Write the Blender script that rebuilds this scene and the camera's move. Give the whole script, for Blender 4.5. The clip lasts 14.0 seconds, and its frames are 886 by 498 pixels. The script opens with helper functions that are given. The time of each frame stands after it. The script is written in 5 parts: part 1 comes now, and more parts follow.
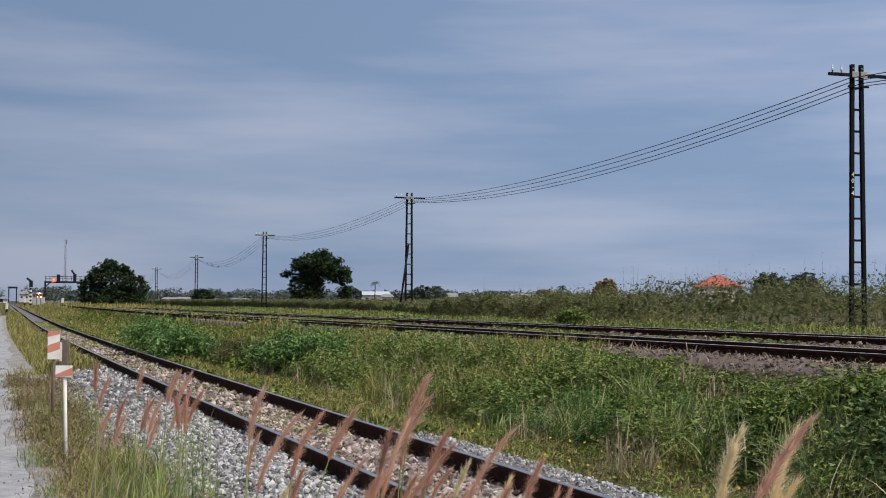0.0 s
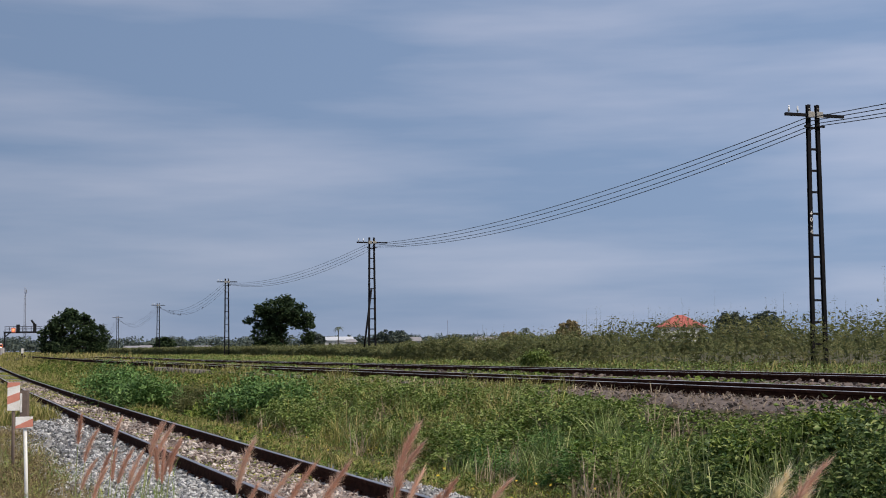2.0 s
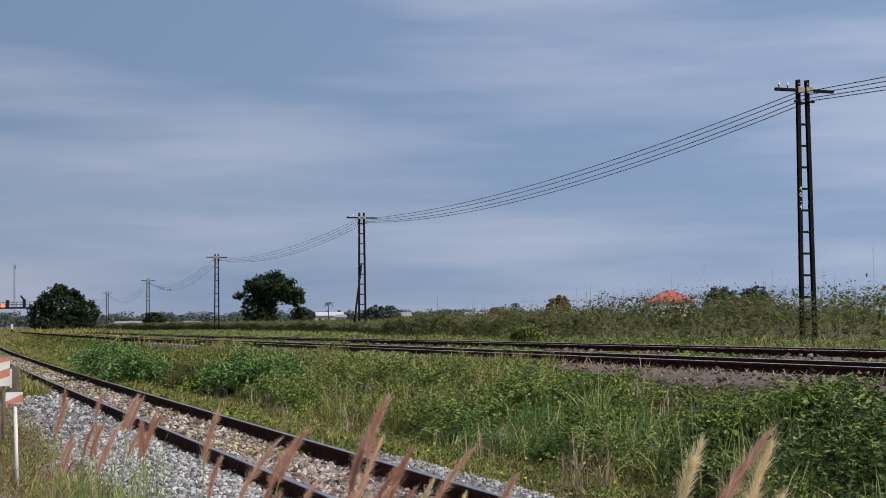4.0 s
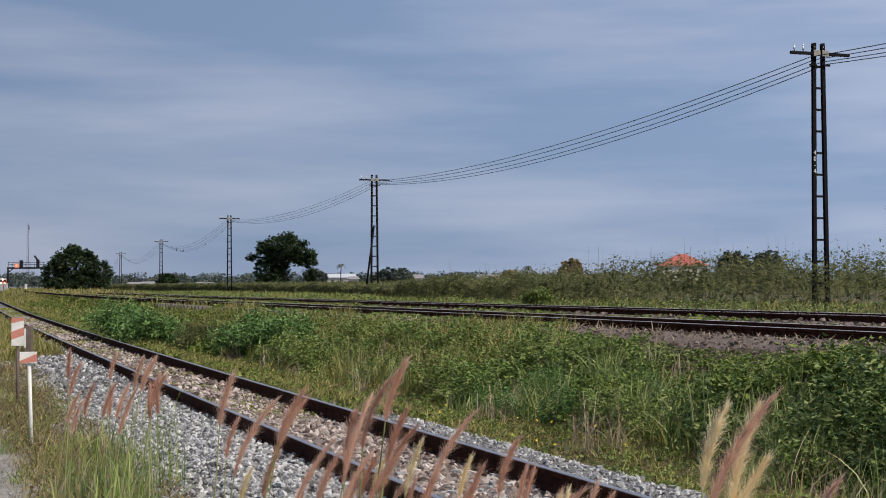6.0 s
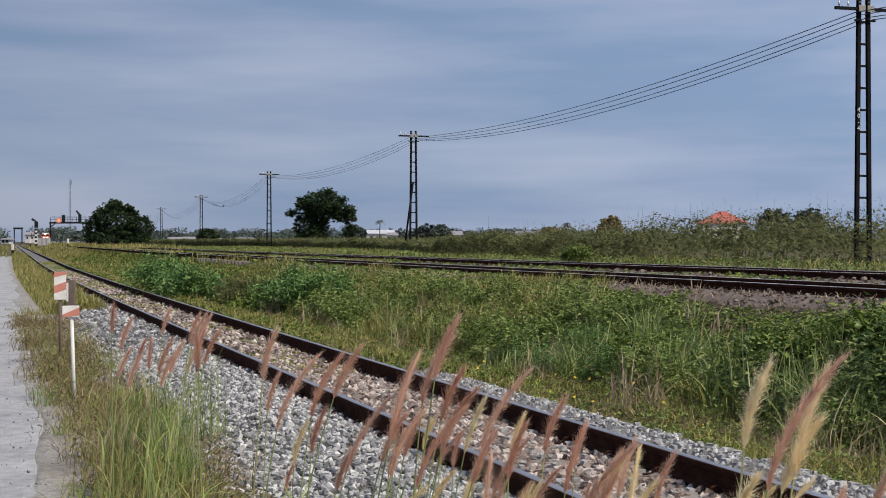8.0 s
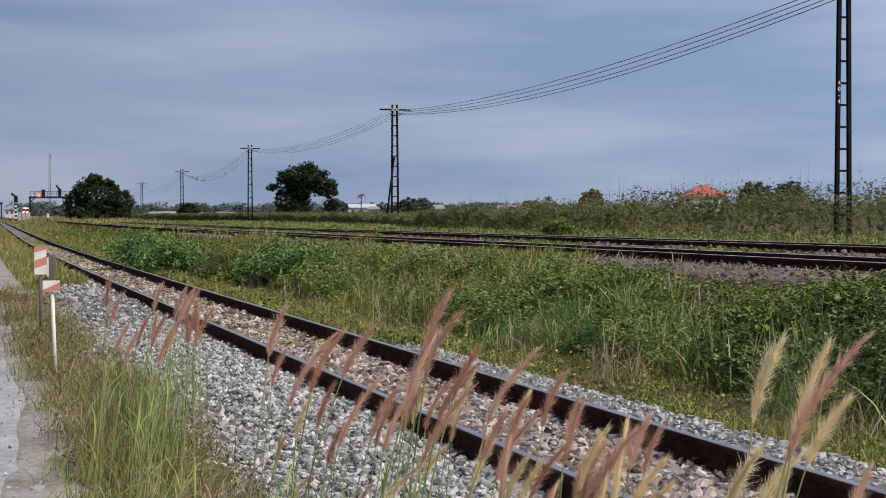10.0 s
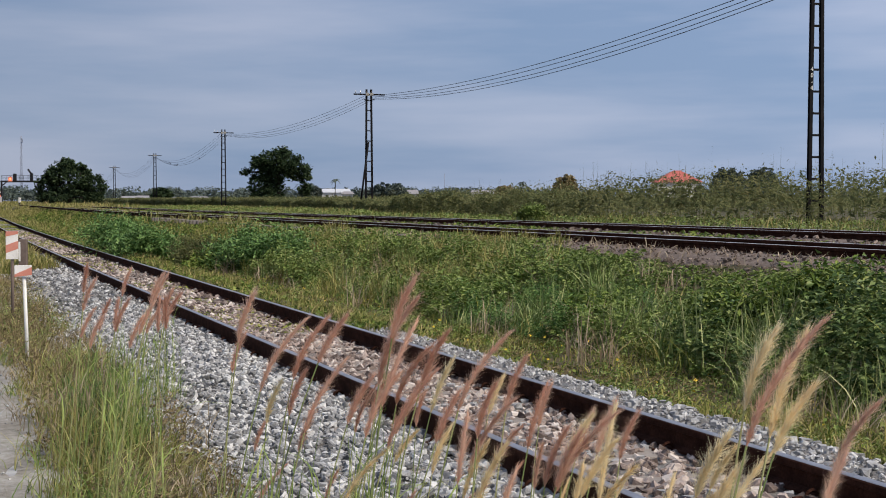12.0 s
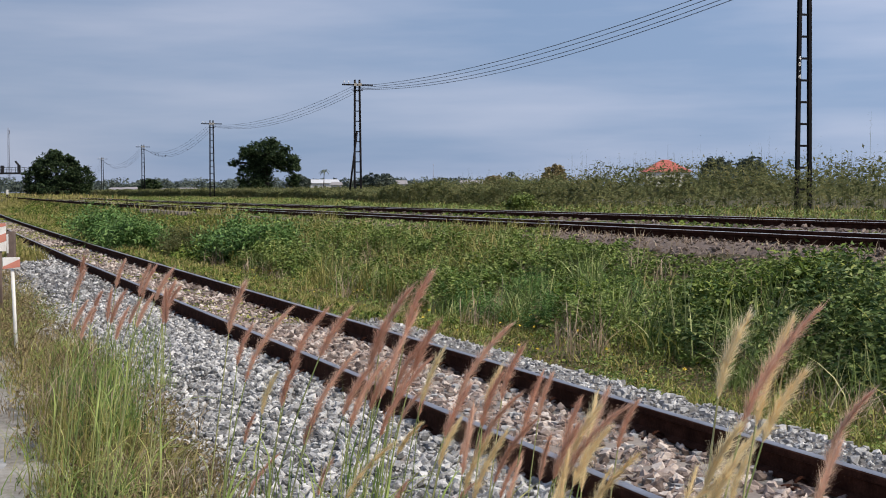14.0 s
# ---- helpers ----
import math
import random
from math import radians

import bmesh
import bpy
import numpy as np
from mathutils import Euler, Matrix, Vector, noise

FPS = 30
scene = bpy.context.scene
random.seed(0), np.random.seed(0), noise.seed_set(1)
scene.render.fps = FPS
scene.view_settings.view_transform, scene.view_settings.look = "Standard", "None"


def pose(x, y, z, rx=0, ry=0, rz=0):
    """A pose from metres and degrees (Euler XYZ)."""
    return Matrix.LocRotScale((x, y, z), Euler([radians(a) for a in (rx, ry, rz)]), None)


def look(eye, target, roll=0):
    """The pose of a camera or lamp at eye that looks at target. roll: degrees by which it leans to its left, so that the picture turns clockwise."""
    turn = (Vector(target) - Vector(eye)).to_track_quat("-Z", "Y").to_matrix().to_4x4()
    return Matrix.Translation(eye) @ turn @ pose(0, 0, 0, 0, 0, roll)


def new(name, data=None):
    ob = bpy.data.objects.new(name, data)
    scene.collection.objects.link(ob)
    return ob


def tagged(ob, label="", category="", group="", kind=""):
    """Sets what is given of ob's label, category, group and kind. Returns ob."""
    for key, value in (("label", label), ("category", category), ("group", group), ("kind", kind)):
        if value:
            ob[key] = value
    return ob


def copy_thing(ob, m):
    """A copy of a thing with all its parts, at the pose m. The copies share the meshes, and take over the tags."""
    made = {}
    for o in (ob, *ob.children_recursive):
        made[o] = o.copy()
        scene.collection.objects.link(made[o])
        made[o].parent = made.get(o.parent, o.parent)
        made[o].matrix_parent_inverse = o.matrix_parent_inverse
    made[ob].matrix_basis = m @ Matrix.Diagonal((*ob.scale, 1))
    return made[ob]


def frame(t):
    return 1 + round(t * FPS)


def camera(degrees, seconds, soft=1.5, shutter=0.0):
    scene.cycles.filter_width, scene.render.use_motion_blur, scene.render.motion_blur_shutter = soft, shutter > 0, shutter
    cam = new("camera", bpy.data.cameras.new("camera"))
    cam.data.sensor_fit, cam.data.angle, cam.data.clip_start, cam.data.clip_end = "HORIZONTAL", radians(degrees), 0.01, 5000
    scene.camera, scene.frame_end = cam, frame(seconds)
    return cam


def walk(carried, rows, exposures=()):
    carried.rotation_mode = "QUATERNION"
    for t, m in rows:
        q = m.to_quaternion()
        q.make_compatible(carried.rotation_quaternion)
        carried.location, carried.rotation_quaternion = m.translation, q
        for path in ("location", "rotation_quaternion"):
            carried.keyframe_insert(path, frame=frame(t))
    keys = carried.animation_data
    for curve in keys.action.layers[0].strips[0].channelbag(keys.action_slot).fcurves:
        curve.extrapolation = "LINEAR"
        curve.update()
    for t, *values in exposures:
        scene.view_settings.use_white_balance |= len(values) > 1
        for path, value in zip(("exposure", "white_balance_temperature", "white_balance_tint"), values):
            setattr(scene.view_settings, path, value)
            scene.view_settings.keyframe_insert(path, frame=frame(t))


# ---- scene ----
EYE = 1.31
FIELD = 0.66      # level of the field and of the two upper tracks' bed
cam = camera(36.2, 14.0, soft=1.0, shutter=0.4)
walk(cam, [
    (0.0, pose(0, 0, EYE, 92.306, -0.358, -0.205)),
    (0.5, pose(0, 0, EYE, 92.959, -0.025, -0.675)),
    (1.0, pose(0, 0, EYE, 93.560, 0.365, -1.037)),
    (1.5, pose(0, 0, EYE, 93.978, 0.533, -1.388)),
    (2.0, pose(0, 0, EYE, 94.156, 0.552, -1.731)),
    (2.5, pose(0, 0, EYE, 94.059, 0.634, -1.986)),
    (3.0, pose(0, 0, EYE, 93.771, 0.638, -2.162)),
    (5.5, pose(0, 0, EYE, 91.973, 0.418, -1.941)),
    (6.0, pose(0, 0, EYE, 91.526, 0.281, -1.638)),
    (6.5, pose(0, 0, EYE, 91.038, 0.205, -1.278)),
    (7.0, pose(0, 0, EYE, 90.516, 0.121, -0.848)),
    (7.5, pose(0, 0, EYE, 90.034, 0.041, -0.365)),
    (8.0, pose(0, 0, EYE, 89.690, -0.000, 0.000)),
    (10.5, pose(0, 0, EYE, 88.391, 0.131, -1.089)),
    (11.0, pose(0, 0, EYE, 88.235, 0.078, -1.389)),
    (11.5, pose(0, 0, EYE, 88.074, -0.007, -1.664)),
    (12.0, pose(0, 0, EYE, 87.955, 0.005, -1.872)),
    (12.5, pose(0, 0, EYE, 87.848, 0.024, -2.083)),
    (13.0, pose(0, 0, EYE, 87.744, 0.165, -2.229)),
    (13.5, pose(0, 0, EYE, 87.669, 0.247, -2.308)),
    (14.0, pose(0, 0, EYE, 87.541, 0.238, -2.342)),
], exposures=[(0.0, 0.0), (3.0, 0.0), (8.0, 0.03), (11.0, 0.05), (13.0, 0.13), (14.0, 0.17)])

# ---- world, sun ----
world = bpy.data.worlds.new("sky")
scene.world = world
world.use_nodes = True
wn, wl = world.node_tree.nodes, world.node_tree.links
wn.clear()
w_out = wn.new("ShaderNodeOutputWorld")
w_mix = wn.new("ShaderNodeMixShader")
w_sky = wn.new("ShaderNodeTexSky")
w_sky.sky_type, w_sky.sun_disc = "NISHITA", False
w_sky.sun_elevation, w_sky.sun_rotation = radians(48), radians(128)
w_bg1, w_bg2 = wn.new("ShaderNodeBackground"), wn.new("ShaderNodeBackground")
w_bg1.inputs["Strength"].default_value = 0.09
w_bg2.inputs["Strength"].default_value = 1.22
w_co = wn.new("ShaderNodeTexCoord")
w_map = wn.new("ShaderNodeMapping")
w_map.inputs["Scale"].default_value = (2.2, 2.2, 17.0)
w_map.inputs["Rotation"].default_value = (0, radians(-2.5), 0)
w_no = wn.new("ShaderNodeTexNoise")
w_no.inputs["Scale"].default_value, w_no.inputs["Detail"].default_value, w_no.inputs["Roughness"].default_value = 1.3, 5, 0.5
w_ramp = wn.new("ShaderNodeValToRGB")
w_ramp.color_ramp.elements[0].position, w_ramp.color_ramp.elements[0].color = 0.36, (0.182, 0.260, 0.412, 1)
w_ramp.color_ramp.elements[1].position, w_ramp.color_ramp.elements[1].color = 0.68, (0.338, 0.384, 0.515, 1)
w_mix.inputs[0].default_value = 0.9
wl.new(w_co.outputs["Generated"], w_map.inputs[0])
wl.new(w_map.outputs[0], w_no.inputs["Vector"])
wl.new(w_no.outputs["Fac"], w_ramp.inputs[0])
w_sep = wn.new("ShaderNodeSeparateXYZ")
w_gr = wn.new("ShaderNodeMapRange")
w_gr.inputs[1].default_value, w_gr.inputs[2].default_value = -0.4, 0.4
w_gr.inputs[3].default_value, w_gr.inputs[4].default_value = 0.98, 1.36
wl.new(w_co.outputs["Generated"], w_sep.inputs[0])
wl.new(w_sep.outputs[0], w_gr.inputs[0])
wl.new(w_gr.outputs[0], w_bg2.inputs["Strength"])
wl.new(w_ramp.outputs[0], w_bg2.inputs["Color"])
wl.new(w_sky.outputs[0], w_bg1.inputs["Color"])
wl.new(w_bg1.outputs[0], w_mix.inputs[1])
wl.new(w_bg2.outputs[0], w_mix.inputs[2])
wl.new(w_mix.outputs[0], w_out.inputs[0])

sun_data = bpy.data.lights.new("sun", "SUN")
sun_data.energy, sun_data.angle, sun_data.color = 3.9, radians(12), (1.0, 0.90, 0.76)
sun = new("sun", sun_data)
sun.matrix_world = look((26, -20, 36), (0, 0, 0))

# ---- plan: s runs along the near track, n across it to the right ----
UX, UY = -0.3243, 0.9460


def plan(s, n):
    """World x, y of a place s metres along and n metres across."""
    return s * UX + n * UY, s * UY - n * UX


def along(x, y):
    return x * UX + y * UY, x * UY - y * UX


def bend(s):
    """The line's slow bend to the right, far off."""
    far = max(0.0, s - 20.0)
    return 0.00018 * min(far, 60.0) ** 2 + 0.0216 * max(0.0, far - 60.0)


def centre_1(s):
    return 3.15 + bend(s)


def centre_2(s):
    return 10.1 - 0.024 * min(s, 70.0) + 0.012 * max(0.0, s - 150.0) + bend(s)


def centre_3(s):
    return 14.9 - 0.037 * min(s, 70.0) + 0.012 * max(0.0, s - 150.0) + bend(s)


def smooth(a, b, x):
    t = np.clip((x - a) / (b - a), 0, 1)
    return t * t * (3 - 2 * t)


def bend_a(s):
    far = np.maximum(0.0, s - 20.0)
    return 0.00018 * np.minimum(far, 60.0) ** 2 + 0.0216 * np.maximum(0.0, far - 60.0)


def level(s, n):
    """Height of the ground, for arrays."""
    m = n - bend_a(s)
    z = -0.13 + 0.0 * m
    z = z + 0.11 * smooth(1.3, 2.3, m) - 0.18 * smooth(4.3, 5.2, m)
    z = z + (FIELD + 0.20) * smooth(6.4, 8.9, m)
    z = z + 0.03 * np.sin(s * 0.9 + 1.7 * m) * smooth(4.6, 5.6, m) * (1 - smooth(7.5, 8.4, m))
    z = z + 0.022 * np.sin(s * 1.3) * np.sin(m * 2.1 + s * 0.4) * smooth(0.4, 1.2, m) * (1 - smooth(1.6, 2.2, m))
    z = z + 0.16 * np.exp(-((s - 21.0) / 2.2) ** 2 - ((m - 1.75) / 0.5) ** 2)
    return z


def level_at(x, y):
    s, n = along(x, y)
    return float(level(np.array([s]), np.array([n]))[0])


# ---- building helpers ----
def link_mesh(name, mesh, material, parent=None, label="", smooth_faces=False):
    if material is not None and not mesh.materials:
        mesh.materials.append(material)
    ob = new(name, mesh)
    if parent is not None:
        ob.parent = parent
    if label:
        ob["label"] = label
    mesh.polygons.foreach_set("use_smooth", [smooth_faces] * len(mesh.polygons))
    return ob


def part(name, bm, material, parent=None, label="", smooth_faces=False):
    mesh = bpy.data.meshes.new(name)
    bm.to_mesh(mesh)
    bm.free()
    return link_mesh(name, mesh, material, parent, label, smooth_faces)


def array_mesh(name, verts, faces, material, parent=None, label="", smooth_faces=False):
    """A mesh from a vertex array and one array of triangles or quads."""
    verts, faces = np.asarray(verts, dtype=np.float32), np.asarray(faces, dtype=np.int32)
    k = faces.shape[1]
    mesh = bpy.data.meshes.new(name)
    mesh.vertices.add(len(verts))
    mesh.vertices.foreach_set("co", verts.ravel())
    mesh.loops.add(faces.size)
    mesh.loops.foreach_set("vertex_index", faces.ravel())
    mesh.polygons.add(len(faces))
    mesh.polygons.foreach_set("loop_start", np.arange(0, faces.size, k, dtype=np.int32))
    mesh.update(calc_edges=True)
    return link_mesh(name, mesh, material, parent, label, smooth_faces)


def add_box(bm, size, at=(0, 0, 0), turn=None, bevel=0.0):
    m = Matrix.Translation(at) @ (turn or Matrix()) @ Matrix.Diagonal((*size, 1))
    made = bmesh.ops.create_cube(bm, size=1, matrix=m)
    if bevel:
        edges = {e for v in made["verts"] for e in v.link_edges}
        bmesh.ops.bevel(bm, geom=list(edges), offset=bevel, segments=2, affect="EDGES", profile=0.6)


def add_rod(bm, a, b, r, r2=None, sides=8):
    a, b = Vector(a), Vector(b)
    d = b - a
    m = Matrix.Translation((a + b) / 2) @ d.to_track_quat("Z", "Y").to_matrix().to_4x4()
    bmesh.ops.create_cone(bm, cap_ends=True, segments=sides, radius1=r, radius2=r if r2 is None else r2, depth=d.length, matrix=m)


def box_part(name, size, at, material, parent, label="", turn=None, bevel=0.0):
    bm = bmesh.new()
    add_box(bm, size, at, turn, bevel)
    return part(name, bm, material, parent, label)


def rod_part(name, a, b, r, material, parent, label="", r2=None, sides=8):
    bm = bmesh.new()
    add_rod(bm, a, b, r, r2, sides)
    return part(name, bm, material, parent, label, True)


def holder(name, m, label, category, group=""):
    ob = new(name)
    ob.matrix_basis = m
    ob.empty_display_size = 0.1
    return tagged(ob, label, category, group)


def sweep(path, profile):
    """Vertices and quads of a closed profile (across, up) carried along a level path."""
    path = np.asarray(path, dtype=float)
    d = np.gradient(path, axis=0)
    d[:, 2] = 0
    d /= np.linalg.norm(d, axis=1)[:, None]
    side = np.stack([d[:, 1], -d[:, 0], 0 * d[:, 0]], 1)
    p = np.asarray(profile, dtype=float)
    v = path[:, None, :] + side[:, None, :] * p[None, :, :1] + np.array([0, 0, 1.0]) * p[None, :, 1:]
    k, m = len(p), len(path)
    i, j = np.meshgrid(np.arange(m - 1), np.arange(k), indexing="ij")
    a, b = i * k + j, i * k + (j + 1) % k
    f = np.stack([a, b, b + k, a + k], -1).reshape(-1, 4)
    return v.reshape(-1, 3), f


# ---- materials ----
def material(name, ramp, scale=6.0, detail=6, rough=0.8, metal=0.0, bump=0.3, bump_scale=None, island=0.0, random_ob=0.0,
             through_light=0.0, distort=0.0, stretch=(1, 1, 1), spec=0.3, coords="Object", fine=0.35):
    """Colours along a ramp over two scales of noise, with relief; island and random_ob shift each piece's tone."""
    mat = bpy.data.materials.new(name)
    mat.use_nodes = True
    nt, ln = mat.node_tree.nodes, mat.node_tree.links
    bsdf = nt["Principled BSDF"]
    bsdf.inputs["Roughness"].default_value, bsdf.inputs["Metallic"].default_value = rough, metal
    bsdf.inputs["Specular IOR Level"].default_value = spec
    co = nt.new("ShaderNodeTexCoord")
    mp = nt.new("ShaderNodeMapping")
    mp.inputs["Scale"].default_value = stretch
    ln.new(co.outputs[coords], mp.inputs[0])
    n1, n2 = nt.new("ShaderNodeTexNoise"), nt.new("ShaderNodeTexNoise")
    n1.inputs["Scale"].default_value, n1.inputs["Detail"].default_value, n1.inputs["Distortion"].default_value = scale, detail, distort
    n2.inputs["Scale"].default_value, n2.inputs["Detail"].default_value = scale * 9, 4
    for n_ in (n1, n2):
        ln.new(mp.outputs[0], n_.inputs["Vector"])
    mixv = nt.new("ShaderNodeMix")
    mixv.inputs[0].default_value = fine
    ln.new(n1.outputs["Fac"], mixv.inputs[2])
    ln.new(n2.outputs["Fac"], mixv.inputs[3])
    value = mixv.outputs[0]

    def shifted(value, source, amount):
        ma = nt.new("ShaderNodeMath")
        ma.operation = "MULTIPLY_ADD"
        ma.inputs[1].default_value = amount
        sub = nt.new("ShaderNodeMath")
        sub.operation = "SUBTRACT"
        sub.inputs[1].default_value = 0.5
        ln.new(source, sub.inputs[0])
        ln.new(sub.outputs[0], ma.inputs[0])
        ln.new(value, ma.inputs[2])
        return ma.outputs[0]
    if island:
        ge = nt.new("ShaderNodeNewGeometry")
        value = shifted(value, ge.outputs["Random Per Island"], island)
    if random_ob:
        oi = nt.new("ShaderNodeObjectInfo")
        value = shifted(value, oi.outputs["Random"], random_ob)
    rp = nt.new("ShaderNodeValToRGB")
    els = rp.color_ramp.elements
    lo, hi = (0.0, 1.0) if (island or random_ob) else (0.28, 0.72)
    while len(els) < len(ramp):
        els.new(0.5)
    for k, colour in enumerate(ramp):
        els[k].position = lo + (hi - lo) * k / (len(ramp) - 1)
        els[k].color = (*colour, 1)
    ln.new(value, rp.inputs[0])
    ln.new(rp.outputs[0], bsdf.inputs["Base Color"])
    if bump:
        bp = nt.new("ShaderNodeBump")
        bp.inputs["Strength"].default_value, bp.inputs["Distance"].default_value = bump, 0.02
        n3 = nt.new("ShaderNodeTexNoise")
        n3.inputs["Scale"].default_value, n3.inputs["Detail"].default_value = bump_scale or scale * 4, 5
        ln.new(mp.outputs[0], n3.inputs["Vector"])
        ln.new(n3.outputs["Fac"], bp.inputs["Height"])
        ln.new(bp.outputs[0], bsdf.inputs["Normal"])
    if through_light:
        tr = nt.new("ShaderNodeBsdfTranslucent")
        mx = nt.new("ShaderNodeMixShader")
        mx.inputs[0].default_value = through_light
        ln.new(rp.outputs[0], tr.inputs[0])
        ln.new(bsdf.outputs[0], mx.inputs[1])
        ln.new(tr.outputs[0], mx.inputs[2])
        ln.new(mx.outputs[0], nt["Material Output"].inputs[0])
    return mat


def glow(name, colour, strength):
    mat = bpy.data.materials.new(name)
    mat.use_nodes = True
    b = mat.node_tree.nodes["Principled BSDF"]
    b.inputs["Base Color"].default_value = (*colour, 1)
    b.inputs["Emission Color"].default_value = (*colour, 1)
    b.inputs["Emission Strength"].default_value = strength
    return mat


M_EARTH = material("earth_and_litter", [(0.035, 0.032, 0.016), (0.075, 0.065, 0.03), (0.15, 0.115, 0.06)], scale=0.8, bump=0.6, bump_scale=30)
M_ROAD = material("crushed_stone_road", [(0.22, 0.22, 0.23), (0.37, 0.37, 0.38), (0.52, 0.52, 0.52)], scale=1.3, bump=0.8, bump_scale=60, fine=0.5)
M_VERGE = material("stony_verge_earth", [(0.16, 0.14, 0.11), (0.30, 0.28, 0.25), (0.46, 0.45, 0.43)], scale=2.5, bump=0.8, bump_scale=50, fine=0.5)
M_BALLAST = material("ballast_bed", [(0.07, 0.065, 0.06), (0.17, 0.16, 0.155), (0.32, 0.31, 0.30)], scale=7, bump=1.0, bump_scale=40, fine=0.6)
M_STONE = material("pale_ballast_stone", [(0.10, 0.10, 0.10), (0.23, 0.23, 0.235), (0.37, 0.37, 0.375), (0.60, 0.595, 0.59)], scale=14, bump=0.4, island=1.05, random_ob=0.3)
M_STONE_BROWN = material("brownish_track_stone", [(0.075, 0.055, 0.048), (0.22, 0.17, 0.148), (0.37, 0.30, 0.268), (0.62, 0.55, 0.505)], scale=14, bump=0.4, island=1.05, random_ob=0.3)
M_STONE_PINK = material("pinkish_old_ballast", [(0.045, 0.033, 0.026), (0.135, 0.102, 0.084), (0.36, 0.29, 0.25)], scale=9, bump=0.5, island=0.6)
M_RUST = material("rusted_rail_side", [(0.016, 0.007, 0.005), (0.042, 0.018, 0.012), (0.085, 0.036, 0.024)], scale=9, rough=0.95, bump=0.3, spec=0.05)
M_SHINE = material("worn_rail_head", [(0.24, 0.23, 0.24), (0.36, 0.35, 0.37), (0.48, 0.47, 0.49)], scale=5, rough=0.38, metal=0.75, bump=0.05)
M_SHINE_OLD = material("dull_rail_head", [(0.42, 0.39, 0.38), (0.58, 0.55, 0.54), (0.70, 0.68, 0.67)], scale=3, rough=0.4, metal=0.5, bump=0.05)
M_SLEEPER = material("weathered_sleeper", [(0.12, 0.10, 0.09), (0.22, 0.19, 0.17), (0.32, 0.29, 0.27)], scale=5, rough=0.9, bump=0.6, random_ob=0.3)
M_POLE = material("black_painted_pole_steel", [(0.003, 0.003, 0.004), (0.006, 0.006, 0.008), (0.020, 0.014, 0.012)], scale=3, rough=0.7, bump=0.15, spec=0.12)
M_WIRE = material("dark_line_wire", [(0.012, 0.012, 0.014), (0.03, 0.03, 0.035)], rough=0.5, bump=0)
M_CERAMIC = material("white_glazed_ceramic", [(0.70, 0.70, 0.70), (0.82, 0.82, 0.81)], rough=0.2, bump=0, spec=0.5)
M_PLATE = material("grey_zinc_plate", [(0.22, 0.21, 0.19), (0.36, 0.34, 0.31)], scale=20, rough=0.6, metal=0.3)
M_WHITE = material("weathered_white_paint", [(0.52, 0.49, 0.45), (0.74, 0.72, 0.69), (0.82, 0.81, 0.79)], scale=9, rough=0.6, bump=0.15)
M_RED = material("faded_red_paint", [(0.50, 0.18, 0.13), (0.62, 0.27, 0.20)], scale=9, rough=0.6, bump=0.1)
M_BLACK = material("black_paint", [(0.008, 0.008, 0.009), (0.02, 0.02, 0.021)], scale=8, rough=0.55, bump=0.05)
M_POST_OLD = material("rusty_old_post", [(0.10, 0.075, 0.06), (0.20, 0.15, 0.13)], scale=9, rough=0.9, bump=0.4)
M_BARK = material("dark_bark", [(0.02, 0.016, 0.012), (0.06, 0.048, 0.036)], scale=4, rough=0.95, bump=0.7)

LEAF = dict(rough=0.6, bump=0, spec=0.12, scale=1.2, island=0.8, through_light=0.18)
M_LEAF_DARK = material("dark_tree_leaves", [(0.014, 0.028, 0.014), (0.038, 0.062, 0.028), (0.075, 0.105, 0.045)], **LEAF)
# distance haze is mixed into this leaf colour: paler and bluer than the foliage itself
M_LEAF_FAR = material("haze_tinted_far_leaves", [(0.065, 0.09, 0.085), (0.095, 0.12, 0.105), (0.135, 0.155, 0.12)], **LEAF)
M_LEAF_YELLOW = material("yellowing_tree_leaves", [(0.22, 0.17, 0.09), (0.33, 0.27, 0.15), (0.44, 0.37, 0.22)], **LEAF)
M_LEAF_BUSH = material("bush_leaves", [(0.02, 0.055, 0.02), (0.085, 0.17, 0.055), (0.21, 0.31, 0.105)], **LEAF)
M_LEAF_VINE = material("vine_leaves", [(0.012, 0.028, 0.007), (0.07, 0.12, 0.022), (0.18, 0.24, 0.05), (0.34, 0.36, 0.10)], **LEAF)
M_GRASS = material("mixed_green_grass", [(0.06, 0.085, 0.018), (0.18, 0.22, 0.042), (0.36, 0.36, 0.09), (0.60, 0.52, 0.21)], **LEAF)
M_GRASS_DRY = material("straw_and_green_grass", [(0.085, 0.11, 0.026), (0.20, 0.21, 0.058), (0.33, 0.29, 0.105), (0.50, 0.39, 0.20)], **LEAF)
M_GRASS_TUFT = material("fresh_tuft_grass", [(0.06, 0.11, 0.025), (0.16, 0.25, 0.06), (0.32, 0.38, 0.12), (0.58, 0.50, 0.20)], **LEAF)
M_WEED = material("field_weeds", [(0.08, 0.10, 0.045), (0.14, 0.158, 0.064), (0.205, 0.205, 0.09), (0.30, 0.26, 0.13)], **dict(LEAF, through_light=0.45, scale=0.35, island=0.45))
SHEEN = dict(rough=0.5, bump=0, spec=0.2, scale=1.2, island=0.75, through_light=0.12)
M_SPRIG = material("weed_sprig_leaves", [(0.04, 0.075, 0.015), (0.12, 0.18, 0.035), (0.20, 0.26, 0.075), (0.33, 0.37, 0.13)], **SHEEN)
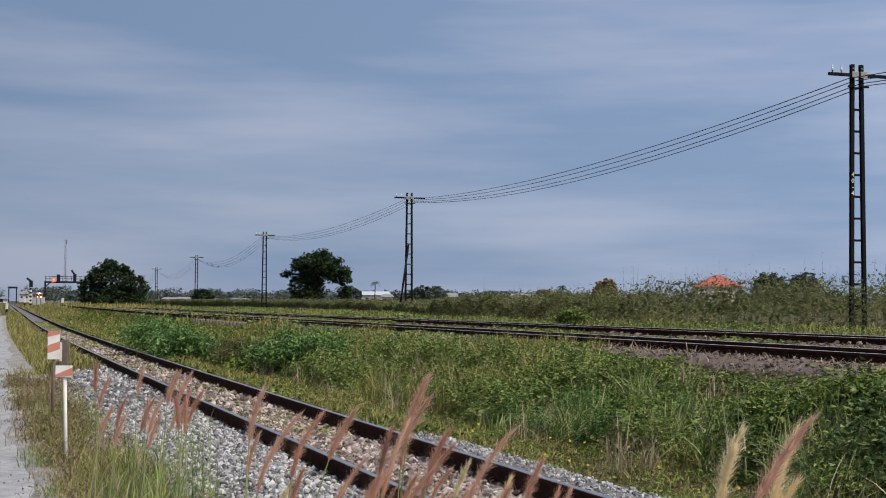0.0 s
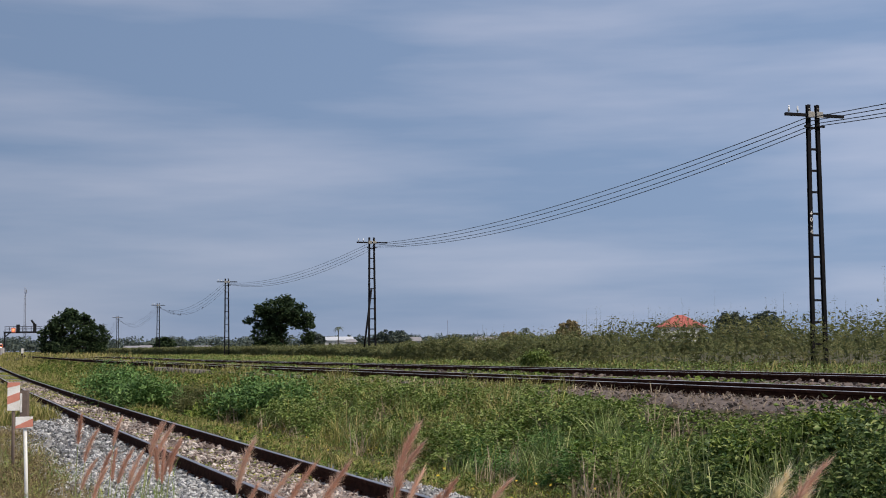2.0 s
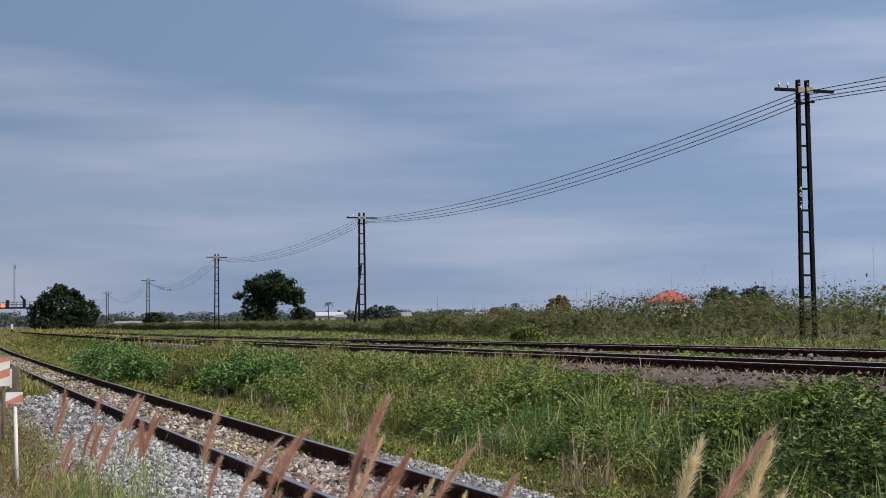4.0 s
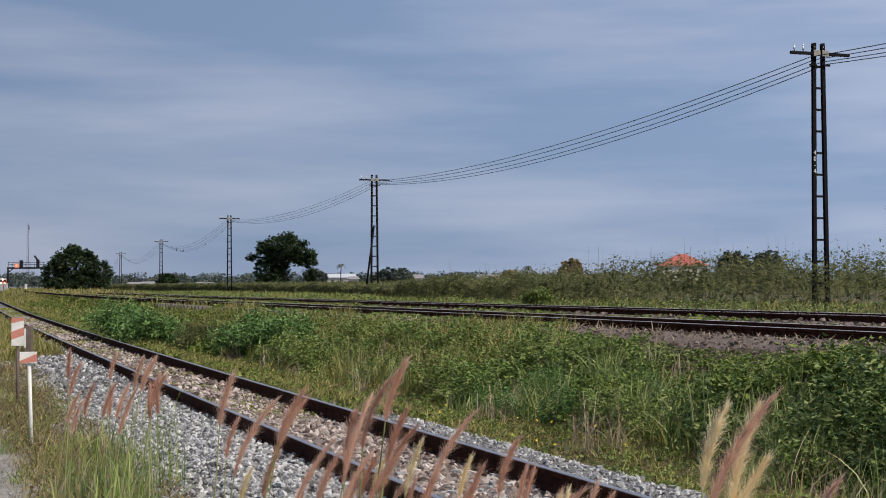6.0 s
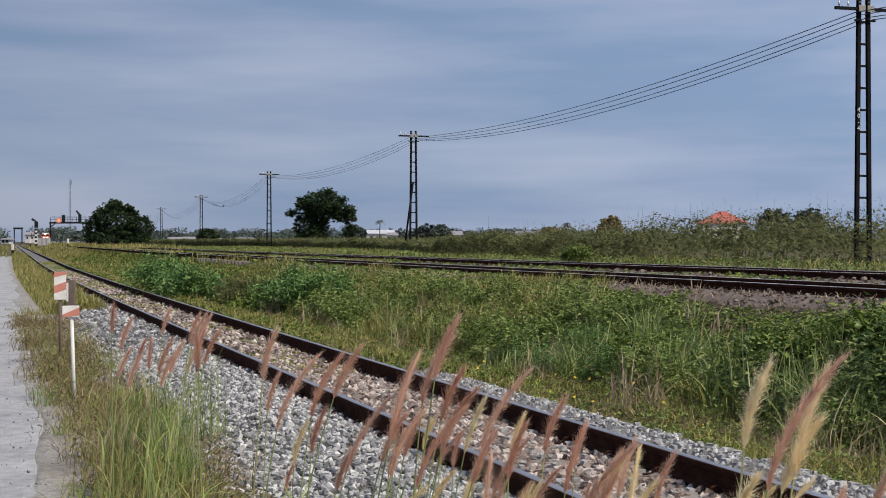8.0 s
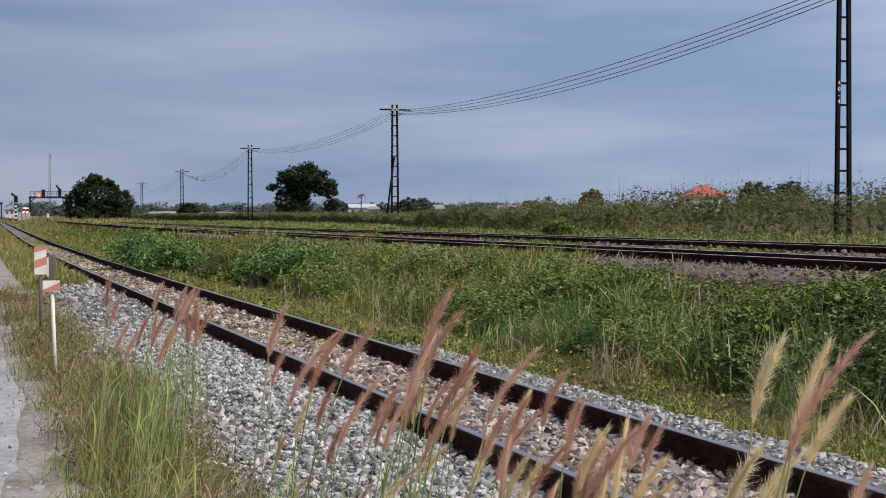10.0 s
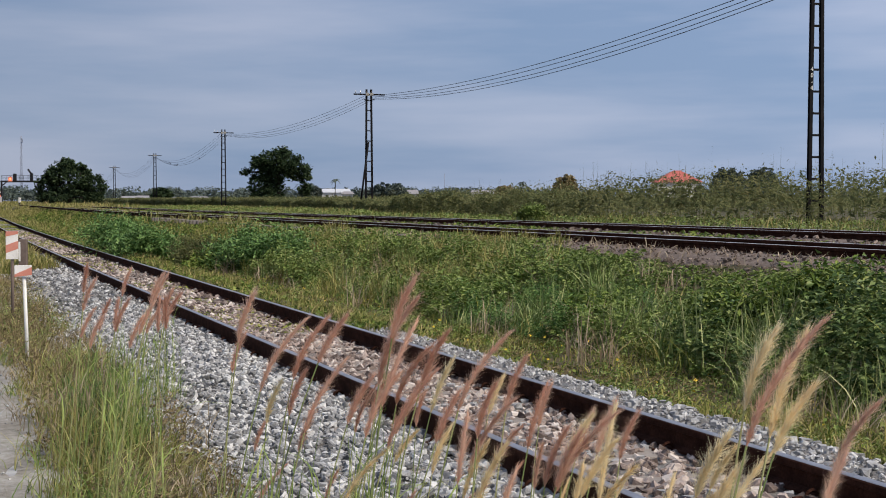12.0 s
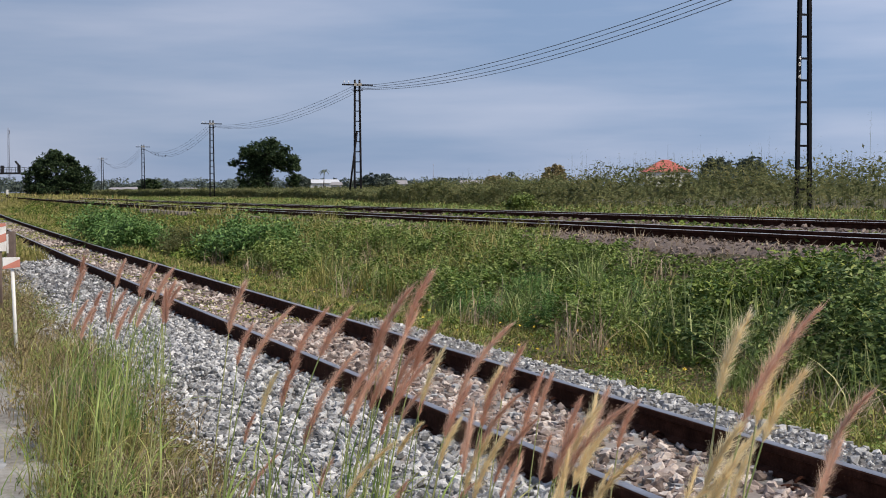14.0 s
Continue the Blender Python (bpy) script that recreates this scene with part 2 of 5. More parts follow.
M_SPRIG_DARK = material("dark_vine_leaves", [(0.02, 0.045, 0.014), (0.07, 0.12, 0.035), (0.16, 0.22, 0.07), (0.36, 0.38, 0.14)], **SHEEN)
M_FERN = material("blue_green_feathery_leaves", [(0.035, 0.085, 0.025), (0.09, 0.18, 0.05), (0.16, 0.27, 0.08), (0.27, 0.38, 0.13)], **SHEEN)
M_GRASS_LONG = material("long_green_grass", [(0.06, 0.10, 0.028), (0.15, 0.215, 0.06), (0.27, 0.33, 0.12), (0.52, 0.50, 0.26)], **SHEEN)
M_FLOWER = material("small_yellow_petals", [(0.55, 0.38, 0.03), (0.75, 0.55, 0.05)], bump=0, rough=0.6, island=0.5)
M_HEAD = material("russet_grass_bristles", [(0.56, 0.29, 0.20), (0.72, 0.46, 0.34), (0.88, 0.68, 0.54)], rough=0.8, bump=0, island=0.5, random_ob=0.5, through_light=0.5, scale=8)
M_HEAD_PALE = material("cream_grass_bristles", [(0.78, 0.60, 0.32), (0.90, 0.76, 0.48), (0.95, 0.88, 0.66)], rough=0.8, bump=0, island=0.6, random_ob=0.4, through_light=0.5, scale=8)
M_BRAMBLE = material("brownish_dry_weeds", [(0.06, 0.05, 0.025), (0.14, 0.11, 0.055), (0.25, 0.19, 0.10), (0.38, 0.29, 0.17)], **LEAF)
M_STRAW = material("dead_straw", [(0.16, 0.11, 0.07), (0.32, 0.25, 0.17), (0.52, 0.44, 0.32)], rough=0.8, bump=0, island=0.8, scale=3)
M_STEM = material("grass_stem", [(0.12, 0.17, 0.05), (0.24, 0.28, 0.10), (0.40, 0.36, 0.18)], rough=0.6, bump=0, random_ob=0.6)


# ---- ground ----
def build_ground():
    s = np.concatenate([np.arange(-90, -44, 6), np.arange(-44, 60, 0.5), np.arange(60, 200, 4), np.geomspace(200, 4200, 26)])
    n = np.concatenate([-np.geomspace(3600, 6, 22), np.arange(-5, 20, 0.25), np.geomspace(20, 3600, 26)])
    S, N = np.meshgrid(s, n, indexing="ij")
    N2 = N + bend_a(S) * np.exp(-np.abs(N) / 200)
    x, y = S * UX + N2 * UY, S * UY - N2 * UX
    z = level(S, N2)
    m = N2 - bend_a(S)
    z = z - 0.05 * (smooth(-3.5, -3.2, m) * (1 - smooth(4.0, 4.3, m)) + smooth(8.6, 8.9, m) * (1 - smooth(15.1, 15.4, m))) * smooth(640, 600, S)
    far = smooth(150, 500, np.abs(N))
    z = z * (1 - far) + FIELD * far * 1.0
    k, m = S.shape
    i, j = np.meshgrid(np.arange(k - 1), np.arange(m - 1), indexing="ij")
    a = i * m + j
    f = np.stack([a, a + m, a + m + 1, a + 1], -1).reshape(-1, 4)
    ob = array_mesh("ground", np.stack([x, y, z], -1).reshape(-1, 3), f, M_EARTH, smooth_faces=True)
    tagged(ob, "flat earth with dry litter between weeds", "ground", kind="structure")


def strip(name, s_list, left, right, lift, mat, label, category, rows=8, rough=0.0):
    """A strip that lies on the ground between two offsets from the bend."""
    rng = np.random.default_rng(5)
    s = np.asarray(s_list)
    t = np.linspace(0, 1, rows)
    lo = left(s) + 0.10 * np.sin(s * 0.7) + 0.03 * np.sin(s * 2.3 + 1)
    hi = right(s) + 0.12 * np.sin(s * 0.8 + 2) + 0.04 * np.sin(s * 2.9)
    N = lo[:, None] * (1 - t) + hi[:, None] * t + bend_a(s)[:, None]
    S = np.repeat(s[:, None], rows, 1)
    z = level(S, N) + lift + rough * rng.standard_normal(S.shape)
    z[:, 0] -= 0.02 + lift
    z[:, -1] -= 0.02 + lift
    x, y = S * UX + N * UY, S * UY - N * UX
    k, m = S.shape
    i, j = np.meshgrid(np.arange(k - 1), np.arange(m - 1), indexing="ij")
    a = i * m + j
    f = np.stack([a, a + m, a + m + 1, a + 1], -1).reshape(-1, 4)
    ob = array_mesh(name, np.stack([x, y, z], -1).reshape(-1, 3), f, mat, smooth_faces=True)
    return tagged(ob, label, category, kind="structure")


def road_edge(s):
    return 0.38 + 0.021 * np.minimum(s, 43) - 0.002 * np.maximum(0, s - 43)


build_ground()
S_NEAR = np.concatenate([np.arange(-40, -4, 1.0), np.arange(-4, 40, 0.3), np.arange(40, 140, 2.0)])
S_LONG = np.concatenate([np.arange(-40, 60, 0.6), np.arange(60, 620, 5.0)])
strip("road", S_NEAR, lambda s: -3.6 + 0 * s, road_edge, 0.012, M_ROAD, "pale crushed-stone service road beside the track", "road", 64, 0.003)
strip("verge", S_NEAR, lambda s: road_edge(s) - 0.28, lambda s: np.maximum(1.75, road_edge(s) + 0.6), 0.018, M_VERGE, "stony grey-brown earth verge", "verge", 26, 0.004)
strip("ballast_bed", S_LONG, lambda s: 1.25 + 0.75 * smooth(20, 34, s), lambda s: 4.75 - 0.6 * smooth(11, 17, s), 0.004, M_BALLAST, "pale ballast bed under the near track", "track bed", 30, 0.006)
strip("upper_ballast_bed", S_LONG, lambda s: 8.35 + 0 * s, lambda s: 15.6 + 0 * s, 0.02, M_STONE_PINK, "pinkish weedy ballast bed under two tracks", "track bed", 40, 0.008)


# ---- tracks ----
RAIL = [(-0.055, 0), (-0.055, 0.012), (-0.010, 0.026), (-0.008, 0.092), (-0.031, 0.102), (-0.031, 0.128),
        (-0.026, 0.134), (0.026, 0.134), (0.031, 0.128), (0.031, 0.102), (0.008, 0.092), (0.010, 0.026), (0.055, 0.012), (0.055, 0)]
HEAD = [(-0.0255, 0.1345), (-0.020, 0.1372), (0.020, 0.1372), (0.0255, 0.1345)]


def build_track(name, centre, bed, ends, mat_head, label, sleepers):
    track = holder(name, Matrix(), label, "railway track", "railway tracks")
    s = np.concatenate([np.arange(ends[0], 40, 1.0), np.arange(40, ends[1], 6.0)])
    for side in (-0.5325, 0.5325):
        path = [(*plan(a, centre(a) + side), bed) for a in s]
        v, f = sweep(path, RAIL)
        rail = array_mesh("rail", v, f, M_RUST, track)
        v, f = sweep(path, HEAD)
        array_mesh("rail_head", v, f, mat_head, rail, "worn bright running surface")
    bm = bmesh.new()
    add_box(bm, (2.0, 0.21, 0.13), bevel=0.012)
    sleeper_mesh = bpy.data.meshes.new("sleeper")
    bm.to_mesh(sleeper_mesh)
    bm.free()
    sleeper_mesh.materials.append(M_SLEEPER)
    bm = bmesh.new()
    for k in range(7):
        a0, a1 = radians(k * 30 - 10), radians(k * 30 + 20)
        add_rod(bm, (0.034 * math.cos(a0), 0, 0.008 + 0.034 * max(0, math.sin(a0))), (0.034 * math.cos(a1), 0, 0.008 + 0.034 * max(0, math.sin(a1))), 0.009, sides=4)
    add_box(bm, (0.05, 0.09, 0.02), (0.05, 0, 0.0), bevel=0.004)
    clip_mesh = bpy.data.meshes.new("rail_clip")
    bm.to_mesh(clip_mesh)
    bm.free()
    clip_mesh.materials.append(M_RUST)
    turn = math.atan2(-UX, UY)
    for k in range(sleepers):
        a = ends[0] + 0.3 + 0.62 * k
        x, y = plan(a, centre(a))
        sl = new("sleeper", sleeper_mesh)
        sl.parent = track
        sl.matrix_basis = Matrix.Translation((x, y, bed - 0.066)) @ Matrix.Rotation(turn + random.uniform(-0.012, 0.012), 4, "Z")
        if 2 < a < 24:
            for off in (-0.5325, 0.5325):
                for way in (-1, 1):
                    x, y = plan(a, centre(a) + off + way * 0.075)
                    cl = new("rail_clip", clip_mesh)
                    cl.parent = track
                    cl.matrix_basis = Matrix.Translation((x, y, bed)) @ Matrix.Rotation(turn + (math.pi if way < 0 else 0), 4, "Z")
    return track


build_track("near_track", centre_1, 0.0, (-40.0, 620), M_SHINE, "single track with rusty rails and bright worn heads", 170)
build_track("middle_track", centre_2, FIELD + 0.0, (-40.0, 620), M_SHINE_OLD, "rusty dull-headed track overgrown at the edges", 150)
build_track("far_track", centre_3, FIELD + 0.0, (-40.0, 620), M_SHINE_OLD, "rusty dull-headed track with weeds between rails", 150)


# ---- telegraph poles and wires ----
def at(b, d):
    """World x, y at the bearing b (sideways per metre forward) and d metres forward."""
    return b * d, d


POLE_H = 7.2


def build_pole(x, y, brace=False, number=False, rise=0.0, label="black riveted-steel telegraph pole with ladder rungs"):
    z = level_at(x, y) + rise
    pole = holder("telegraph_pole", Matrix.Translation((x, y, z)) @ Matrix.Rotation(radians(17), 4, "Z"), label, "telegraph pole", "line of telegraph poles")
    top, bot = 0.141, 0.205
    for side in (-1, 1):
        bm = bmesh.new()
        lean = side * (bot - top) / POLE_H
        w, d, t = 0.052, 0.048, 0.007
        outline = [(-w, -d), (w, -d), (w, -d + 2 * t), (t, -d + 2 * t), (t, d - 2 * t), (w, d - 2 * t), (w, d), (-w, d), (-w, d - 2 * t), (-t, d - 2 * t), (-t, -d + 2 * t), (-w, -d + 2 * t)]
        rings = [[bm.verts.new((side * bot - lean * z + px, py, z)) for px, py in outline] for z in (-0.3, POLE_H)]
        for k in range(12):
            q = (k + 1) % 12
            bm.faces.new((rings[0][k], rings[0][q], rings[1][q], rings[1][k]))
        bm.faces.new(rings[1])
        leg = part("leg", bm, M_POLE, pole)
        for h in (0.12, 0.30):
            rod_part("bolt_hole", (side * top, -0.056, POLE_H - h), (side * top, -0.044, POLE_H - h), 0.022, M_PLATE, leg)
    for k in range(11):
        h = 0.55 + 0.60 * k
        half = bot + (top - bot) * h / POLE_H
        box_part("rung", (2 * half - 0.08, 0.04, 0.06), (0, 0, h), M_POLE, pole)
    box_part("crossarm", (1.89, 0.08, 0.085), (0, -0.09, POLE_H - 0.31), M_POLE, pole, bevel=0.008)
    for side in (-1, 1):
        box_part("clamp_plate", (0.21, 0.02, 0.17), (side * 0.135, -0.152, POLE_H - 0.30), M_PLATE, pole, "pale zinc clamp plate", bevel=0.008)
        box_part("wire_bracket", (0.20, 0.06, 0.05), (side * 0.22, -0.08, POLE_H - 0.62), M_POLE, pole)
    for px in (-0.82, -0.54):
        ins = rod_part("insulator_pin", (px, -0.09, POLE_H - 0.28), (px, -0.09, POLE_H - 0.16), 0.012, M_POLE, pole)
        bm = bmesh.new()
        add_rod(bm, (px, -0.09, POLE_H - 0.22), (px, -0.09, POLE_H - 0.12), 0.03, 0.024, 10)
        add_rod(bm, (px, -0.09, POLE_H - 0.12), (px, -0.09, POLE_H - 0.07), 0.016, 0.022, 10)
        part("insulator", bm, M_CERAMIC, pole, "white ceramic insulator", True)
    if brace:
        rod_part("brace", (-0.62, -0.1, -0.1), (-0.06, -0.1, 4.1), 0.06, M_POLE, pole)
    if number:
        for k, sign in enumerate(("4", "0", "-", "4")):
            cu = bpy.data.curves.new("number", "FONT")
            cu.body, cu.size, cu.align_x, cu.extrude = sign, 0.17, "CENTER", 0.002
            ob = new("painted_number", cu)
            cu.materials.append(M_WHITE)
            ob.parent = pole
            ob["label"] = "white painted number"
            ob.matrix_basis = Matrix.Translation((-0.169 - 0.006 * k / 3, -0.0505, 4.10 - 0.17 * k)) @ Matrix.Rotation(radians(90), 4, "X")
    return pole


POLE_PLACES = [at(0.3098, 37.1), at(-0.0218, 80.6), at(-0.1283, 125.8), at(-0.1783, 189.6), at(-0.2078, 258.0), at(-0.2185, 330.0)]
p_x, p_y = POLE_PLACES[0]
q_x, q_y = POLE_PLACES[1]
POLE_PLACES.insert(0, (2 * p_x - q_x + 0.5, 2 * p_y - q_y + 2.0))
POLE_RISE = (0.1, 0.1, 0.03, 0, 0, 0, 0)
for k, (x, y) in enumerate(POLE_PLACES):
    build_pole(x, y, brace=(k == 2), number=(k == 1), rise=POLE_RISE[k], label="black steel ladder pole braced by a leaning strut" if k == 2 else "black steel ladder telegraph pole beside the tracks")

SAG = 0.00041
# across, below the pole's top, share of the sag
WIRE_OFF = ((-0.78, -0.40, 0.80), (-0.30, -0.46, 0.88), (0.30, -0.52, 0.97), (0.78, -0.57, 1.03))


def wire_point(k, off, down, share, t):
    """A place on a wire of the span from pole k to the next."""
    (xa, ya), (xb, yb) = POLE_PLACES[k], POLE_PLACES[k + 1]
    za, zb = level_at(xa, ya) + POLE_H + POLE_RISE[k], level_at(xb, yb) + POLE_H + POLE_RISE[k + 1]
    sag = SAG * ((xb - xa) ** 2 + (yb - ya) ** 2) * share * 4 * t * (1 - t)
    o = off * 0.36
    return xa + o * 0.956 + (xb - xa) * t, ya + o * 0.292 + (yb - ya) * t, za + (zb - za) * t + down - sag


def build_wires():
    for span in range(len(POLE_PLACES) - 1):
        for off, down, share in WIRE_OFF:
            cu = bpy.data.curves.new("line_wire", "CURVE")
            cu.dimensions, cu.bevel_depth, cu.bevel_resolution = "3D", 0.012 if span < 2 else 0.0095, 1
            sp = cu.splines.new("POLY")
            sp.points.add(40)
            for k in range(41):
                sp.points[k].co = (*wire_point(span, off, down, share, k / 40), 1)
            ob = new("line_wire", cu)
            cu.materials.append(M_WIRE)
            tagged(ob, "thin dark sagging wire strung between telegraph poles", "wire", "line wires")


build_wires()


# ---- plants in quantity ----
def blades(name, base, h, w, lean, rng, mat, label, category, levels=(0.0, 0.42, 0.76), wind=0.25):
    """Bent tapering blades, joined."""
    k = len(base)
    yaw, way = rng.uniform(0, 2 * np.pi, k), rng.uniform(0, 2 * np.pi, k)
    side = np.stack([np.cos(yaw), np.sin(yaw), 0 * yaw], 1)
    dirn = np.stack([np.cos(way) + wind, np.sin(way), 0 * way], 1)
    up = np.array([0, 0, 1.0])
    out = []
    for t in levels:
        c = base + dirn * (h * lean * t * t)[:, None] + up * (h * (t - 0.35 * lean * t * t))[:, None]
        wd = (w * (1 - 0.55 * t))[:, None] * 0.5
        out += [c - side * wd, c + side * wd]
    out.append(base + dirn * (h * lean)[:, None] + up * (h * (1 - 0.35 * lean))[:, None])
    m = len(out)
    v = np.stack(out, 1).reshape(-1, 3)
    tri = []
    for i in range(len(levels) - 1):
        a = 2 * i
        tri += [(a, a + 1, a + 3), (a, a + 3, a + 2)]
    a = 2 * (len(levels) - 1)
    tri.append((a, a + 1, m - 1))
    f = (np.arange(k)[:, None, None] * m + np.array(tri)[None]).reshape(-1, 3)
    ob = array_mesh(name, v, f, mat)
    return tagged(ob, label, category, kind="stuff")


def leaf_arrays(c, size, rng, flat=0.3, narrow=0.5):
    """Folded leaves at the points c."""
    k = len(c)
    d = rng.standard_normal((k, 3))
    d[:, 2] *= 0.6
    d /= np.linalg.norm(d, axis=1)[:, None]
    nrm = rng.standard_normal((k, 3))
    nrm[:, 2] = np.abs(nrm[:, 2]) + flat * 3
    side = np.cross(d, nrm)
    side /= np.linalg.norm(side, axis=1)[:, None] + 1e-9
    nrm = np.cross(side, d)
    L, W = size[:, None], (size * narrow)[:, None]
    v = np.stack([c - d * L * 0.5, c - side * W * 0.5 + nrm * W * 0.18, c + d * L * 0.5, c + side * W * 0.5 + nrm * W * 0.18], 1).reshape(-1, 3)
    f = (np.arange(k)[:, None, None] * 4 + np.array([(0, 1, 2), (0, 2, 3)])[None]).reshape(-1, 3)
    return v, f


def spread(rng, k, s_range, n_range, power=1.0):
    """Places over a stretch of the plan, thinning out along it."""
    t = rng.uniform(0, 1, k) ** power
    s = s_range[0] + (s_range[1] - s_range[0]) * t
    n = rng.uniform(n_range[0], n_range[1], k) + bend_a(s)
    return s, n


def patchy(s, n, scale, seed, rng, low=0.35, high=0.65):
    """A soft mask of patches."""
    a = np.sin(s / scale + seed) * np.sin(n / (scale * 0.6) + 2.1 * seed) + 0.6 * np.sin(s * 2.3 / scale + n / scale + seed * 3) + 0.4 * np.sin(n * 3.7 / scale - s * 1.9 / scale)
    a = (a + 2) / 4
    return rng.uniform(0, 1, len(s)) < smooth(low, high, a)


def ground_points(s, n, lift=0.0):
    x, y = s * UX + n * UY, s * UY - n * UX
    return np.stack([x, y, level(s, n) + lift], 1)


def grass_zone(name, seed, k, s_range, n_range, height, width, lean, mat, label, power=2.0, mask=None, grow=0.0, wind=0.25):
    rng = np.random.default_rng(seed)
    s, n = spread(rng, k, s_range, n_range, power)
    if mask:
        ok = patchy(s, n, mask[0], seed, rng, *mask[1:])
        s, n = s[ok], n[ok]
    h = height * rng.uniform(0.45, 1.25, len(s)) * (0.75 + 0.5 * np.sin(s * 0.8 + seed) * np.sin(n * 1.7 + s * 0.3) ** 2 + 0.25)
    w = width * rng.uniform(0.6, 1.4, len(s)) * (1 + grow * s / 30)
    return blades(name, ground_points(s, n, -0.01), h, w, rng.uniform(0.15, lean, len(s)), rng, mat, label, "grass", wind=wind)


def leaf_zone(name, seed, k, s_range, n_range, height, size, mat, label, power=2.0, mask=None, grow=0.0, category="weeds", narrow=0.55):
    rng = np.random.default_rng(seed)
    s, n = spread(rng, k, s_range, n_range, power)
    if mask:
        ok = patchy(s, n, mask[0], seed, rng, *mask[1:])
        s, n = s[ok], n[ok]
    top = height * (0.55 + 0.45 * np.sin(s * 1.1 + seed) * np.sin(n * 2.2 + s * 0.5) + 0.25 * np.sin(s * 3.1 + n * 2.7))
    p = ground_points(s, n)
    p[:, 2] += np.maximum(0.03, top) * rng.uniform(0.15, 1, len(s)) ** 0.6
    v, f = leaf_arrays(p, size * rng.uniform(0.5, 1.4, len(s)) * (1 + grow * s / 30), rng, narrow=narrow)
    ob = array_mesh(name, v, f, mat)
    return tagged(ob, label, category, kind="stuff")


def clump_zone(name, seed, m, leaves, s_range, n_range, heights, radii, leaf, mat, label):
    """Leafy mounds: leaves over the outside of many small domes."""
    rng = np.random.default_rng(seed)
    s, n = spread(rng, m, s_range, n_range, 1.35)
    c = ground_points(s, n)
    h, r = rng.uniform(*heights, m), rng.uniform(*radii, m)
    h = h * (1 - 0.8 * smooth(7.3, 8.2, n - bend_a(s)))
    d = rng.standard_normal((m, leaves, 3))
    d[:, :, 2] = np.abs(d[:, :, 2])
    d /= np.linalg.norm(d, axis=2)[:, :, None]
    d *= rng.uniform(0.62, 1.12, (m, leaves, 1))
    p = c[:, None, :] + d * np.stack([r, r, h], 1)[:, None, :]
    v, f = leaf_arrays(p.reshape(-1, 3), leaf * rng.uniform(0.5, 1.4, m * leaves), rng, narrow=0.5)
    tagged(array_mesh(name, v, f, mat), label, "weeds", kind="stuff")


def tuft_zone(name, seed, m, each, s_range, n_range, heights, radius, width, mat, label):
    """Many grass tufts whose blades spring from a small foot."""
    rng = np.random.default_rng(seed)
    s, n = spread(rng, m, s_range, n_range, 1.3)
    h = np.repeat(rng.uniform(*heights, m) * (1 - 0.75 * smooth(7.4, 8.3, n - bend_a(s))), each) * rng.uniform(0.5, 1.15, m * each)
    base = np.repeat(ground_points(s, n, -0.01), each, 0)
    base[:, :2] += rng.standard_normal((m * each, 2)) * radius * 0.6
    blades(name, base, h, width * rng.uniform(0.6, 1.4, m * each) * (1 + np.repeat(s, each) / 45), rng.uniform(0.2, 1.1, m * each), rng, mat, label, "grass", levels=(0.0, 0.3, 0.6, 0.82), wind=0.2)


GRID = np.random.default_rng(77).uniform(0, 1, (97, 97))


def soft_noise(s, n, scale, seed):
    """Smooth random values over the plan."""
    a, b = s / scale + 13.7 * seed, n / scale + 7.3 * seed
    i, j = np.floor(a).astype(int), np.floor(b).astype(int)
    u, w = a - i, b - j
    u, w = u * u * (3 - 2 * u), w * w * (3 - 2 * w)

    def g(p, q):
        return GRID[p % 97, q % 97]
    return (g(i, j) * (1 - u) + g(i + 1, j) * u) * (1 - w) + (g(i, j + 1) * (1 - u) + g(i + 1, j + 1) * u) * w


